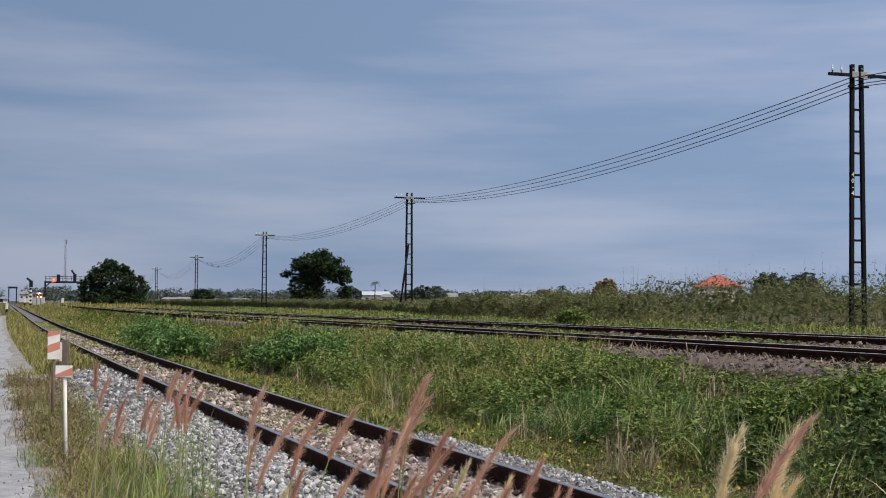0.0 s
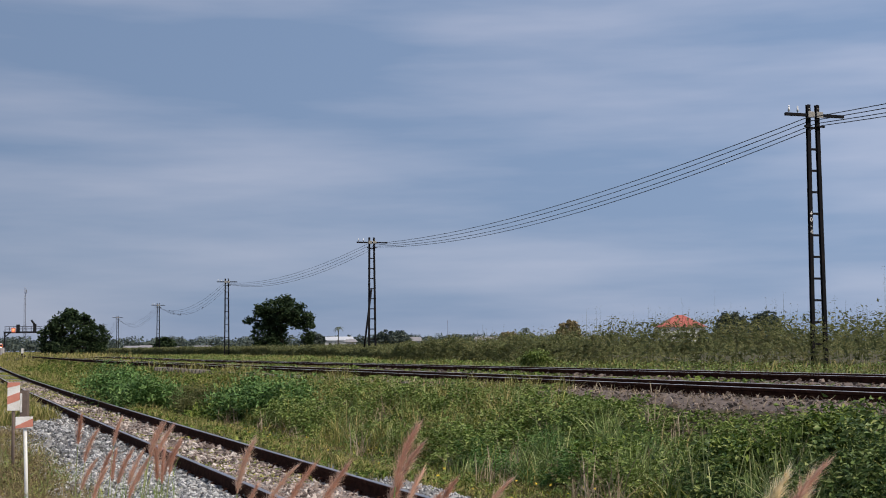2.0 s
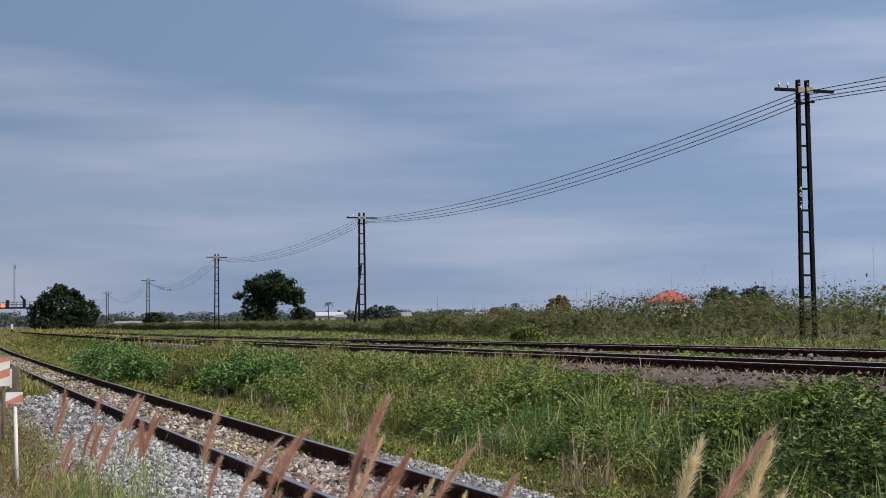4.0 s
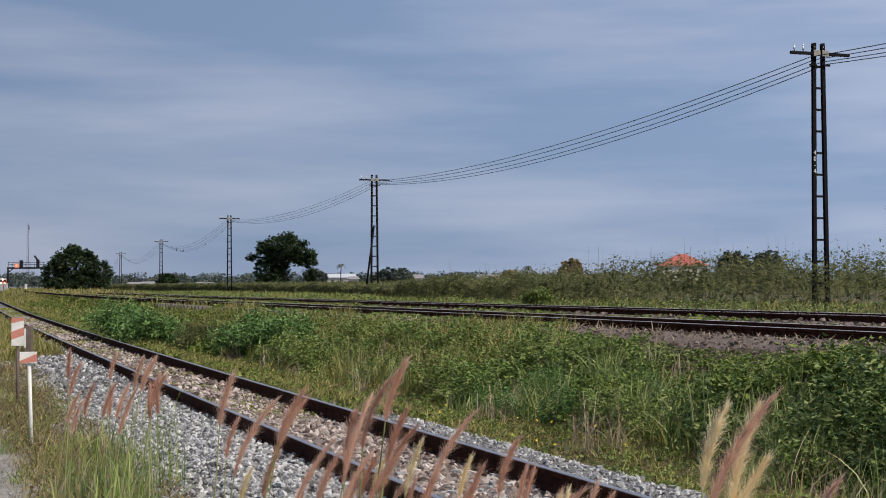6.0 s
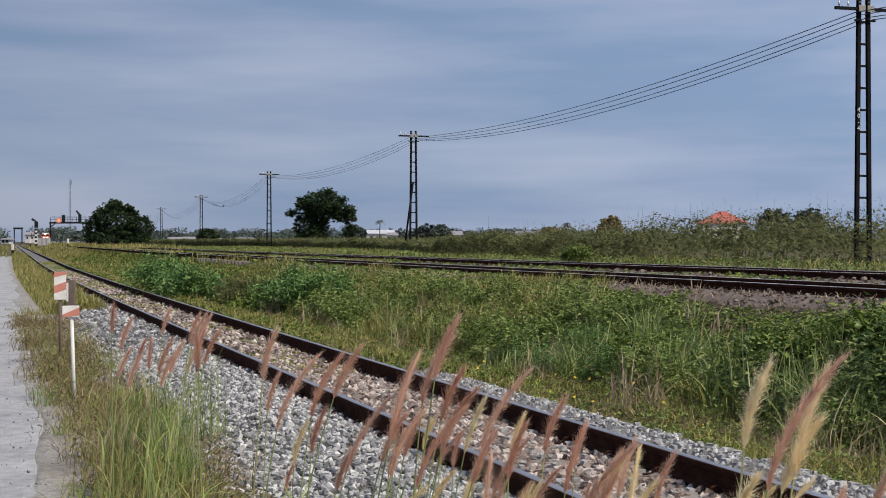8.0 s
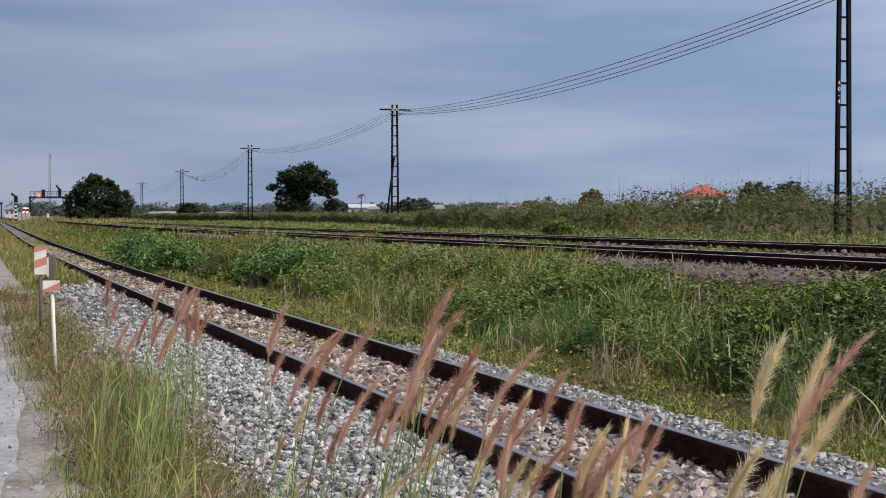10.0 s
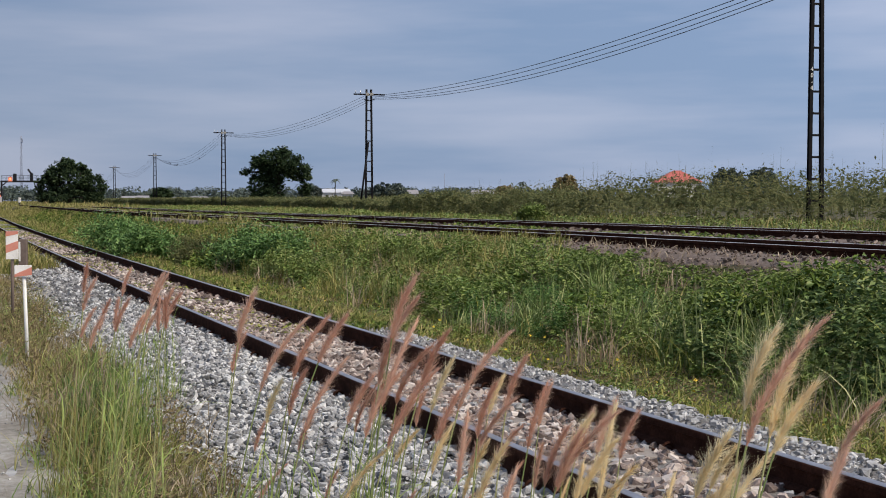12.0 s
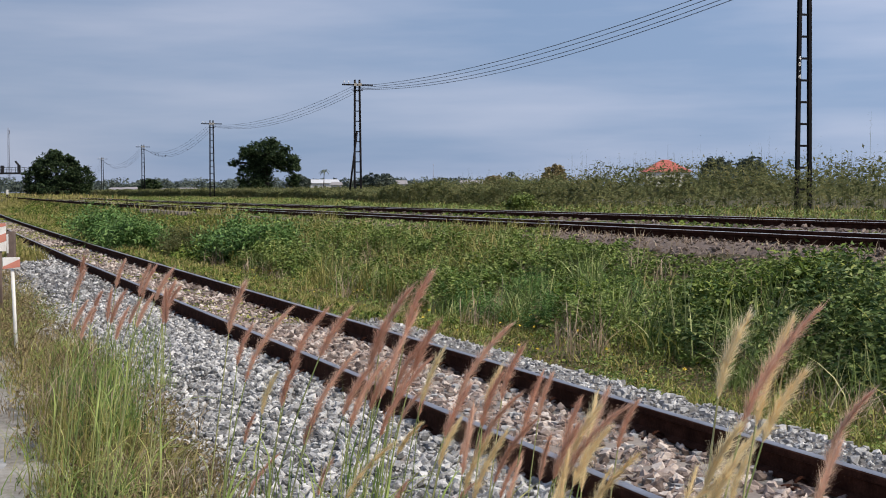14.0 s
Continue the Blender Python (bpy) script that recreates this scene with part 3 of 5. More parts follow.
def sprig_zone(name, seed, k, s_range, n_range, height, leaf, mat, label, per=12, lump=0.9, floor=0.2, cut=0.28, narrow=0.55):
    """Leaning stems set with leaves, high in lumps and missing in the hollows between them."""
    rng = np.random.default_rng(seed)
    s, n = spread(rng, k, s_range, n_range, 1.1)
    v = 0.65 * soft_noise(s, n, lump, seed) + 0.35 * soft_noise(s, n, lump * 0.4, seed + 1)
    ok = v + rng.uniform(-0.06, 0.06, k) > cut
    s, n, v = s[ok], n[ok], v[ok]
    k = len(s)
    h = height * np.maximum(floor, (v - cut) / 0.42) * rng.uniform(0.6, 1.1, k)
    h *= 1 - 0.7 * smooth(7.5, 8.3, n - bend_a(s))
    base = ground_points(s, n, -0.01)
    way = rng.uniform(0, 2 * np.pi, k)
    lean = np.stack([np.cos(way), np.sin(way), 0 * way], 1) * (h * rng.uniform(0.1, 0.6, k))[:, None]
    t = rng.uniform(0.15, 1.0, (k, per)) ** 0.55
    spin = rng.uniform(0, 2 * np.pi, (k, per))
    out = np.stack([np.cos(spin), np.sin(spin), rng.uniform(-0.5, 0.55, (k, per))], -1)
    size = leaf * rng.uniform(0.55, 1.3, (k, per)) * (1 + np.maximum(0, s - 12) / 60)[:, None]
    c = base[:, None, :] + lean[:, None, :] * (t * t)[:, :, None] + np.array([0, 0, 1.0]) * (h[:, None] * t)[:, :, None] + out * (size * 0.75)[:, :, None]
    c, d, L = c.reshape(-1, 3), out.reshape(-1, 3), size.reshape(-1)
    d /= np.linalg.norm(d, axis=1)[:, None]
    nrm = rng.standard_normal((len(c), 3)) * 0.8 + np.array([0, 0, 1.0])
    side = np.cross(d, nrm)
    side /= np.linalg.norm(side, axis=1)[:, None] + 1e-9
    nrm = np.cross(side, d)
    L, W = L[:, None], (L * narrow)[:, None]
    verts = np.stack([c - d * L * 0.5, c - side * W * 0.5 + nrm * W * 0.2, c + d * L * 0.5 - nrm * L * 0.12, c + side * W * 0.5 + nrm * W * 0.2], 1).reshape(-1, 3)
    f = (np.arange(len(c))[:, None, None] * 4 + np.array([(0, 1, 2), (0, 2, 3)])[None]).reshape(-1, 3)
    tagged(array_mesh(name, verts, f, mat), label, "weeds", kind="stuff")


def long_grass(name, seed, m, each, s_range, n_range, heights, width, mat, label):
    """Tufts of long blades that rise and then hang over."""
    rng = np.random.default_rng(seed)
    s, n = spread(rng, m, s_range, n_range, 1.1)
    h = np.repeat(rng.uniform(*heights, m) * (1 - 0.5 * smooth(7.6, 8.4, n - bend_a(s))), each) * rng.uniform(0.45, 1.1, m * each)
    base = np.repeat(ground_points(s, n, -0.01), each, 0)
    base[:, :2] += rng.standard_normal((m * each, 2)) * 0.09
    blades(name, base, h, width * rng.uniform(0.5, 1.3, m * each) * (1 + np.repeat(s, each) / 60), 0.1 + 1.1 * rng.uniform(0, 1, m * each) ** 1.6, rng, mat, label, "grass",
           levels=(0.0, 0.3, 0.55, 0.78), wind=0.25)


# verge between road and ballast
grass_zone("verge_grass", 11, 4200, (5.5, 30), (0.58, 1.45), 0.20, 0.006, 0.9, M_GRASS_DRY, "short dry verge grass beside the road", 1.4, (0.8, 0.4, 0.65), 0.5)
grass_zone("verge_grass_far", 12, 12000, (27, 150), (1.2, 2.35), 0.26, 0.012, 0.7, M_GRASS_DRY, "yellow-green grass strip between road and track", 1.6, None, 0.8)
clump_zone("verge_brambles", 108, 150, 150, (5.4, 25), (0.58, 1.4), (0.06, 0.26), (0.1, 0.26), 0.028, M_BRAMBLE, "brownish tangled dry weeds on the verge")
tuft_zone("verge_tangle", 113, 140, 60, (5.4, 24), (0.62, 1.35), (0.12, 0.34), 0.2, 0.0045, M_BRAMBLE, "tangled dry brown stems on the verge")
tuft_zone("verge_green_tangle", 114, 30, 60, (5.4, 20), (0.55, 1.3), (0.15, 0.4), 0.15, 0.005, M_GRASS_TUFT, "green and yellow grass among dry stems on the verge")
leaf_zone("verge_weeds", 13, 9000, (5.5, 30), (0.5, 1.5), 0.24, 0.026, M_GRASS_DRY, "low brownish weeds on the road verge", 1.4, (0.9, 0.4, 0.6))
leaf_zone("track_weeds", 26, 9000, (13, 90), (2.7, 3.6), 0.06, 0.035, M_GRASS, "small weeds among the stones between the rails", 1.4, (2.2, 0.35, 0.6), 0.5)
# beyond the near track
grass_zone("trackside_grass", 14, 16000, (3, 90), (4.75, 6.2), 0.12, 0.007, 0.9, M_GRASS, "short mixed grass along the track", 1.6, (1.4, 0.15, 0.55), 1.0)
grass_zone("trackside_dry_grass", 15, 28000, (3, 90), (4.65, 6.2), 0.13, 0.007, 1.0, M_GRASS_DRY, "straw-coloured grass along the track", 1.6, (1.1, 0.3, 0.6), 1.0)
grass_zone("rail_side_grass", 27, 9000, (13, 120), (4.05, 5.0), 0.16, 0.009, 0.9, M_GRASS_DRY, "dry grass close beside the rail", 1.4, None, 0.8)
leaf_zone("trackside_weeds", 16, 9000, (3, 80), (4.8, 6.6), 0.12, 0.045, M_LEAF_VINE, "low leafy weeds with yellowing leaves", 1.6, (1.3, 0.3, 0.6), 0.6)
leaf_zone("rail_side_weeds", 28, 9000, (13, 80), (4.0, 5.0), 0.10, 0.045, M_LEAF_VINE, "low leafy weeds close beside the rail", 1.4, None, 0.6)
leaf_zone("yellow_flowers", 17, 300, (4, 40), (5.0, 7.0), 0.20, 0.03, M_FLOWER, "scattered small yellow wild flowers", 1.6, None, 0.4, "flowers", 0.9)
# slope up to the middle track
sprig_zone("slope_vines", 401, 4600, (15, 29), (5.9, 8.4), 0.70, 0.056, M_SPRIG, "tangled leafy green weeds on the slope", 16, 1.1, cut=0.36)
sprig_zone("slope_low_vines", 402, 3400, (4, 20), (6.1, 8.1), 0.34, 0.046, M_SPRIG, "low leafy green weeds on the slope", 12, 0.7, cut=0.36)
sprig_zone("slope_tall_weeds", 413, 2300, (8.5, 20), (6.0, 7.6), 0.78, 0.055, M_SPRIG, "tall leafy green weeds on the slope", 18, 0.9, cut=0.5)
sprig_zone("slope_dark_vines", 403, 5600, (-2, 10.8), (6.1, 8.15), 0.84, 0.062, M_SPRIG_DARK, "dense dark green vines covering the slope", 16, 0.75, floor=0.4, cut=0.33)
sprig_zone("slope_edge_vines", 404, 2200, (1, 16), (7.4, 8.3), 0.24, 0.05, M_SPRIG, "green vines creeping over the top of the slope", 10, 0.8)
sprig_zone("slope_ferns", 405, 1300, (12.4, 15.6), (5.9, 7.4), 0.62, 0.04, M_FERN, "feathery blue-green weeds on the slope", 26, 0.8, cut=0.36, narrow=0.32)
sprig_zone("slope_dead_weeds", 406, 1900, (9, 34), (5.9, 7.9), 0.55, 0.035, M_BRAMBLE, "dead brown stalks among the slope weeds", 12, 0.55, cut=0.55, narrow=0.3)
long_grass("slope_long_grass", 407, 36, 50, (8.6, 14.5), (5.95, 7.4), (0.45, 0.92), 0.0105, M_GRASS_LONG, "long arching green grass on the slope")
long_grass("slope_long_tufts", 408, 34, 44, (1, 9), (5.8, 6.6), (0.25, 0.62), 0.010, M_GRASS_LONG, "long arching grass before the dark vines")
long_grass("slope_mixed_tufts", 409, 80, 36, (14, 34), (5.7, 8.3), (0.3, 0.66), 0.010, M_GRASS_LONG, "long green grass among the slope weeds")
long_grass("slope_brown_grass", 410, 230, 44, (16, 42), (5.9, 8.6), (0.3, 0.7), 0.010, M_GRASS_DRY, "brownish yellow grass between the tracks")
long_grass("slope_straw_tufts", 411, 110, 26, (2, 30), (5.5, 8.0), (0.3, 0.66), 0.008, M_STRAW, "pale dead grass among the slope weeds")
long_grass("russet_track_grass", 412, 10, 22, (23, 27.5), (8.1, 8.7), (0.3, 0.55), 0.008, M_HEAD, "russet feathery grass beside the middle track")
sprig_zone("trackside_leaves", 414, 3600, (3, 32), (4.55, 6.2), 0.13, 0.034, M_SPRIG, "low leafy weeds beside the near track", 8, 0.6, cut=0.4)
clump_zone("trackside_brown", 111, 420, 90, (3, 60), (4.8, 6.0), (0.04, 0.12), (0.12, 0.35), 0.025, M_BRAMBLE, "brown dry low weeds along the track")
clump_zone("slope_weeds_far", 103, 220, 150, (27, 110), (5.2, 8.2), (0.2, 0.6), (0.2, 0.5), 0.085, M_LEAF_VINE, "green weed mounds between the tracks")
clump_zone("trackside_mounds", 104, 150, 90, (3, 40), (5.0, 6.3), (0.06, 0.18), (0.12, 0.32), 0.034, M_SPRIG, "small leafy weed mounds along the track")
grass_zone("track_edge_straw", 107, 6500, (1, 40), (8.05, 9.3), 0.13, 0.011, 2.9, M_STRAW, "dead straw lying on the edge of the upper bed", 1.3, None, 0.3)
leaf_zone("slope_vines_far", 19, 36000, (28, 120), (5.0, 8.2), 0.25, 0.085, M_LEAF_VINE, "dense green weeds on the slope", 1.4, (3.0, 0.2, 0.6), 0.4)
grass_zone("slope_grass", 20, 8000, (2, 40), (5.9, 7.8), 0.42, 0.009, 1.0, M_GRASS, "tall arching green grass clumps on the slope", 1.2, (1.3, 0.45, 0.62), 0.5, 0.1)
grass_zone("slope_dry_grass", 29, 9000, (2, 60), (5.9, 7.8), 0.36, 0.008, 1.0, M_GRASS_DRY, "pale dead grass among the slope weeds", 1.2, (0.9, 0.52, 0.7), 0.6, 0.1)
grass_zone("slope_grass_far", 21, 15000, (38, 170), (4.8, 8.5), 0.40, 0.016, 0.8, M_GRASS_DRY, "yellowish tall grass between the tracks", 1.4, (6.0, 0.1, 0.5), 0.5)
# upper tracks
grass_zone("upper_gold_grass", 112, 9000, (42, 170), (11.0, 12.6), 0.10, 0.012, 0.8, M_GRASS_DRY, "golden grass between the far parts of the upper tracks", 1.3, None, 0.5)
leaf_zone("upper_track_weeds", 22, 16000, (1, 90), (11.0, 13.2), 0.09, 0.06, M_LEAF_VINE, "low weeds between the upper tracks", 1.3, (1.2, 0.35, 0.6), 0.5)
leaf_zone("upper_edge_weeds", 23, 26000, (18.5, 80), (8.1, 9.2), 0.09, 0.05, M_SPRIG, "weeds creeping up to the rail", 1.3, None, 0.5)
leaf_zone("far_verge_weeds", 24, 42000, (-4, 140), (15.8, 24.5), 0.20, 0.05, M_SPRIG, "bright low weeds behind the far track", 1.3, None, 0.6)
grass_zone("far_verge_grass", 25, 14000, (-4, 140), (15.8, 24.5), 0.28, 0.012, 0.8, M_GRASS_DRY, "pale grass behind the far track", 1.3, (2.0, 0.3, 0.6), 0.8)


grass_zone("far_line_grass", 115, 8000, (120, 430), (4.2, 16), 0.5, 0.05, 0.7, M_GRASS_DRY, "golden grass between the far parts of the tracks", 1.3, None, 0.15)
grass_zone("far_left_grass", 116, 4500, (125, 430), (-30, 2.2), 0.5, 0.05, 0.7, M_GRASS_DRY, "golden grass beside the far track", 1.3, None, 0.15)


def weed_field():
    """Tall weeds over the field in thickets, higher where the line comes near."""
    rng = np.random.default_rng(30)
    k = 420000
    s = -30 + 360 * rng.uniform(0, 1, k) ** 1.35
    n = 24.2 - 5.0 * smooth(22, 40, s) * (1 - smooth(50, 90, s)) + 150 * rng.uniform(0, 1, k) ** 3.3
    n = n + bend_a(s)
    x, y = s * UX + n * UY, s * UY - n * UX
    ok = (y > 5) & (np.abs(x) < 0.42 * y + 4)
    s, n = s[ok], n[ok]
    d = np.hypot(s, n)

    def rise(s, n):
        lump = 0.16 * np.sin(s * 0.31 + n * 0.17) + 0.13 * np.sin(s * 0.83 + 1.3 + n * 0.41) + 0.09 * np.sin(s * 1.9 + n * 1.3)
        return 1.02 + lump * (0.6 + 0.7 * smooth(85, 35, s)) + 0.98 * smooth(85, 35, s) - 0.25 * smooth(27, 24, n) - 0.42 * smooth(40, 8, s) - 0.45 * smooth(26.5, 20, n) * smooth(22, 40, s)
    top = rise(s, n)
    p = ground_points(s, n)
    p[:, 2] = FIELD + top * 0.95 * rng.uniform(0.0, 1.0, len(s)) ** 0.7
    body = rng.uniform(0, 1, len(s)) < 0.68
    size = rng.uniform(0.031, 0.068, len(s)) * (1 + d / 60)
    deep = top * (0.86 + 0.10 * np.sin(s * 2.9) * np.sin(n * 3.3 + s))
    p[body, 2] = FIELD + deep[body] * rng.uniform(0, 1, int(body.sum())) ** 0.6
    size[body] *= 2.5
    size *= 1 - 0.74 * np.clip((p[:, 2] - FIELD) / top, 0, 1) ** 3
    v, f = leaf_arrays(p, size, rng, narrow=0.42)
    tagged(array_mesh("field_weeds", v, f, M_WEED), "tall brownish-green weeds filling the field", "weeds", kind="stuff")
    ok = rng.uniform(0, 1, len(s)) < 0.025
    s2, n2, t2 = s[ok], n[ok], top[ok]
    blades("field_stalks", ground_points(s2, n2), t2 * rng.uniform(0.7, 1.12, len(s2)), 0.009 * (1 + d[ok] / 90), rng.uniform(0.03, 0.22, len(s2)), rng, M_WEED,
           "thin feathery weed stalks above the thicket", "weeds")
    m = 260
    s3, n3 = rng.uniform(-12, 110, m), rng.uniform(25, 32, m)
    top3 = rise(s3, n3) * rng.uniform(1.05, 1.32, m)
    reps = 26
    t = rng.uniform(0.7, 1.0, (m, reps))
    q = np.repeat(ground_points(s3, n3)[:, None, :], reps, 1)
    q[:, :, 2] += top3[:, None] * t
    q[:, :, :2] += rng.standard_normal((m, reps, 2)) * 0.04
    blades("plume_stalks", ground_points(s3, n3), top3 * 1.02, np.full(m, 0.016), np.full(m, 0.02), rng, M_WEED, "thin stalks of seedy weed plumes", "weeds")
    v, f = leaf_arrays(q.reshape(-1, 3), rng.uniform(0.018, 0.042, m * reps), rng, narrow=0.3)
    tagged(array_mesh("weed_plumes", v, f, M_WEED), "sparse seedy plumes rising over the weeds", "weeds", kind="stuff")


weed_field()


# ---- trees ----
def build_tree(x, y, lobes, mat, label, seed, trunk=0.35, density=1.0, leaf=0.2, clump=0.55, name="tree"):
    """A trunk with limbs and a crown of leafy clumps; lobes: x, z, half width and half height of each mass."""
    rng = np.random.default_rng(seed)
    tree = holder(name, Matrix.Translation((x, y, level_at(x, y) - 0.1)), label, "tree", "field trees")
    bm = bmesh.new()
    pts = []
    fork = Vector((lobes[0][0] * 0.6, 0, max(0.5, lobes[0][1] - lobes[0][3] * 0.7)))
    add_rod(bm, (fork.x * 1.1, 0, 0), fork, trunk * 0.5, trunk * 0.36, 9)
    for lx, lz, rx, rz in lobes:
        mid = Vector((fork.x * 0.5 + lx * 0.5, rng.uniform(-0.4, 0.4), fork.z * 0.5 + lz * 0.5))
        add_rod(bm, fork, mid, trunk * 0.24, trunk * 0.15, 6)
        add_rod(bm, mid, (lx, 0, lz), trunk * 0.15, trunk * 0.06, 6)
        m = max(4, int(density * 9 * rx * rz / clump ** 2))
        for k in range(m):
            q = rng.standard_normal(3)
            q /= np.linalg.norm(q)
            q *= rng.uniform(0.35, 1.0) ** 0.45 * rng.uniform(0.86, 1.06)
            c = np.array([lx + q[0] * rx, q[1] * max(rx * 0.8, 0.5), lz + q[2] * rz])
            rad = clump * rng.uniform(0.45, 1.15)
            if k % 5 == 0:
                add_rod(bm, (lx, 0, lz), c, trunk * 0.06, trunk * 0.02, 5)
            d = rng.standard_normal((32, 3))
            d /= np.linalg.norm(d, axis=1)[:, None]
            d *= (rng.uniform(0.1, 1.0, 32) ** 0.5 * rad)[:, None]
            d[:, 2] *= 0.7
            pts.append(c + d)
    part("trunk", bm, M_BARK, tree, "dark bark trunk and limbs", True)
    p = np.concatenate(pts)
    p = p[p[:, 2] > 0.05]
    v, f = leaf_arrays(p, 1.3 * leaf * rng.uniform(0.6, 1.4, len(p)), rng, narrow=0.6)
    tagged(array_mesh("crown", v, f, mat, tree), kind="stuff")
    return tree


def dome(h, r):
    """The masses of a simple round crown that reaches the ground."""
    return [(0, h * 0.55, r * 0.85, h * 0.45), (-r * 0.5, h * 0.4, r * 0.5, h * 0.38), (r * 0.5, h * 0.42, r * 0.5, h * 0.4), (0, h * 0.2, r * 0.9, h * 0.2)]


build_tree(*at(-0.0888, 138), [(0.0, 4.6, 2.6, 1.25), (-1.7, 3.8, 1.6, 1.3), (1.8, 3.9, 1.5, 1.2), (0.3, 3.5, 1.8, 0.8), (-1.5, 2.0, 1.4, 1.5), (-1.1, 0.9, 1.8, 1.0), (2.75, 2.6, 0.7, 1.4), (-3.3, 3.6, 0.5, 0.35), (0.4, 5.4, 0.9, 0.75), (0.1, 2.0, 0.6, 1.2)],
           M_LEAF_DARK, "dark rounded tree with a gap under the crown", 41, 0.7, 1.15, 0.20, 0.5)
build_tree(*at(-0.2400, 165), [(-0.2, 3.3, 2.9, 2.2), (-2.7, 2.3, 1.5, 2.1), (2.6, 2.2, 1.7, 1.8), (0.2, 1.1, 4.2, 1.0), (-0.3, 4.9, 1.2, 1.0), (1.4, 4.2, 1.1, 0.9)],
           M_LEAF_DARK, "broad dark dome-shaped tree beyond the poles", 42, 0.7, 1.1, 0.24, 0.6)
build_tree(*at(-0.1733, 250), dome(3.3, 2.0), M_LEAF_DARK, "small round dark tree", 43, 0.3, 1.0, 0.35, 0.6)
build_tree(*at(0.1235, 300), dome(6.7, 2.8), M_LEAF_YELLOW, "round yellowing tree behind the weeds", 44, 0.3, 1.4, 0.4, 0.6)
build_tree(*at(0.079, 420), dome(5.6, 3.4), M_LEAF_YELLOW, "broad yellowing far tree", 49, 0.3, 1.2, 0.5, 0.8)
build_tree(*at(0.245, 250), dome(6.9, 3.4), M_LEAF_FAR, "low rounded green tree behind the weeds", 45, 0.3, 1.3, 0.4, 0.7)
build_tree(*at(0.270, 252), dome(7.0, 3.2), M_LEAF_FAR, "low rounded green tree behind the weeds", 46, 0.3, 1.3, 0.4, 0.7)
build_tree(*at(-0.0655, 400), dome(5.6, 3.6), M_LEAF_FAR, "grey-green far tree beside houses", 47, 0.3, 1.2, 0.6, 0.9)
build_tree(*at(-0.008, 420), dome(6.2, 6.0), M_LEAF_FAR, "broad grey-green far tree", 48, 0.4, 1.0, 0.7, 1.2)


def far_woods():
    rng = np.random.default_rng(50)
    pts, sizes = [], []
    for k in range(520):
        b = rng.uniform(-0.36, 0.36)
        d = rng.uniform(520, 900)
        if -0.325 < b < -0.303 or (b > 0.13 and rng.uniform() < 0.5):
            continue
        h = rng.uniform(3.2, 6.6) * d / 600 * (1.1 if b < -0.27 else 1.0)
        r = rng.uniform(2.5, 7)
        m = 120
        q = rng.standard_normal((m, 3))
        q /= np.linalg.norm(q, axis=1)[:, None]
        q *= (rng.uniform(0.3, 1, m) ** 0.5)[:, None] * np.array([r, r, h * 0.5])
        q += np.array([b * d, d, FIELD + h * 0.5 + 0.6])
        pts.append(q)
        sizes.append(np.full(m, 1.15))
    p, size = np.concatenate(pts), np.concatenate(sizes)
    v, f = leaf_arrays(p, size * rng.uniform(0.6, 1.4, len(p)), rng, narrow=0.7)
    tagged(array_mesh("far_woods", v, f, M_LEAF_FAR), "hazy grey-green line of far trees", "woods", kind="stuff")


far_woods()


# ---- ballast stones ----
def stone_template(rng):
    """A broken stone: a chipped block of eight corners with bulging ends."""
    v = np.array([(-1, -1, -1), (1, -1, -1), (1, 1, -1), (-1, 1, -1), (-1, -1, 1), (1, -1, 1), (1, 1, 1), (-1, 1, 1), (1.5, 0, 0), (-1.4, 0.2, 0)]) * 0.62
    v = v * rng.uniform(0.55, 1.25, (10, 3)) * np.array([1.15, rng.uniform(0.7, 1.0), rng.uniform(0.5, 0.85)])
    f = np.array([(0, 3, 2), (0, 2, 1), (4, 5, 6), (4, 6, 7), (0, 1, 5), (0, 5, 4), (2, 3, 7), (2, 7, 6),
                  (1, 2, 8), (2, 6, 8), (6, 5, 8), (5, 1, 8), (3, 0, 9), (0, 4, 9), (4, 7, 9), (7, 3, 9)])
    return v, f


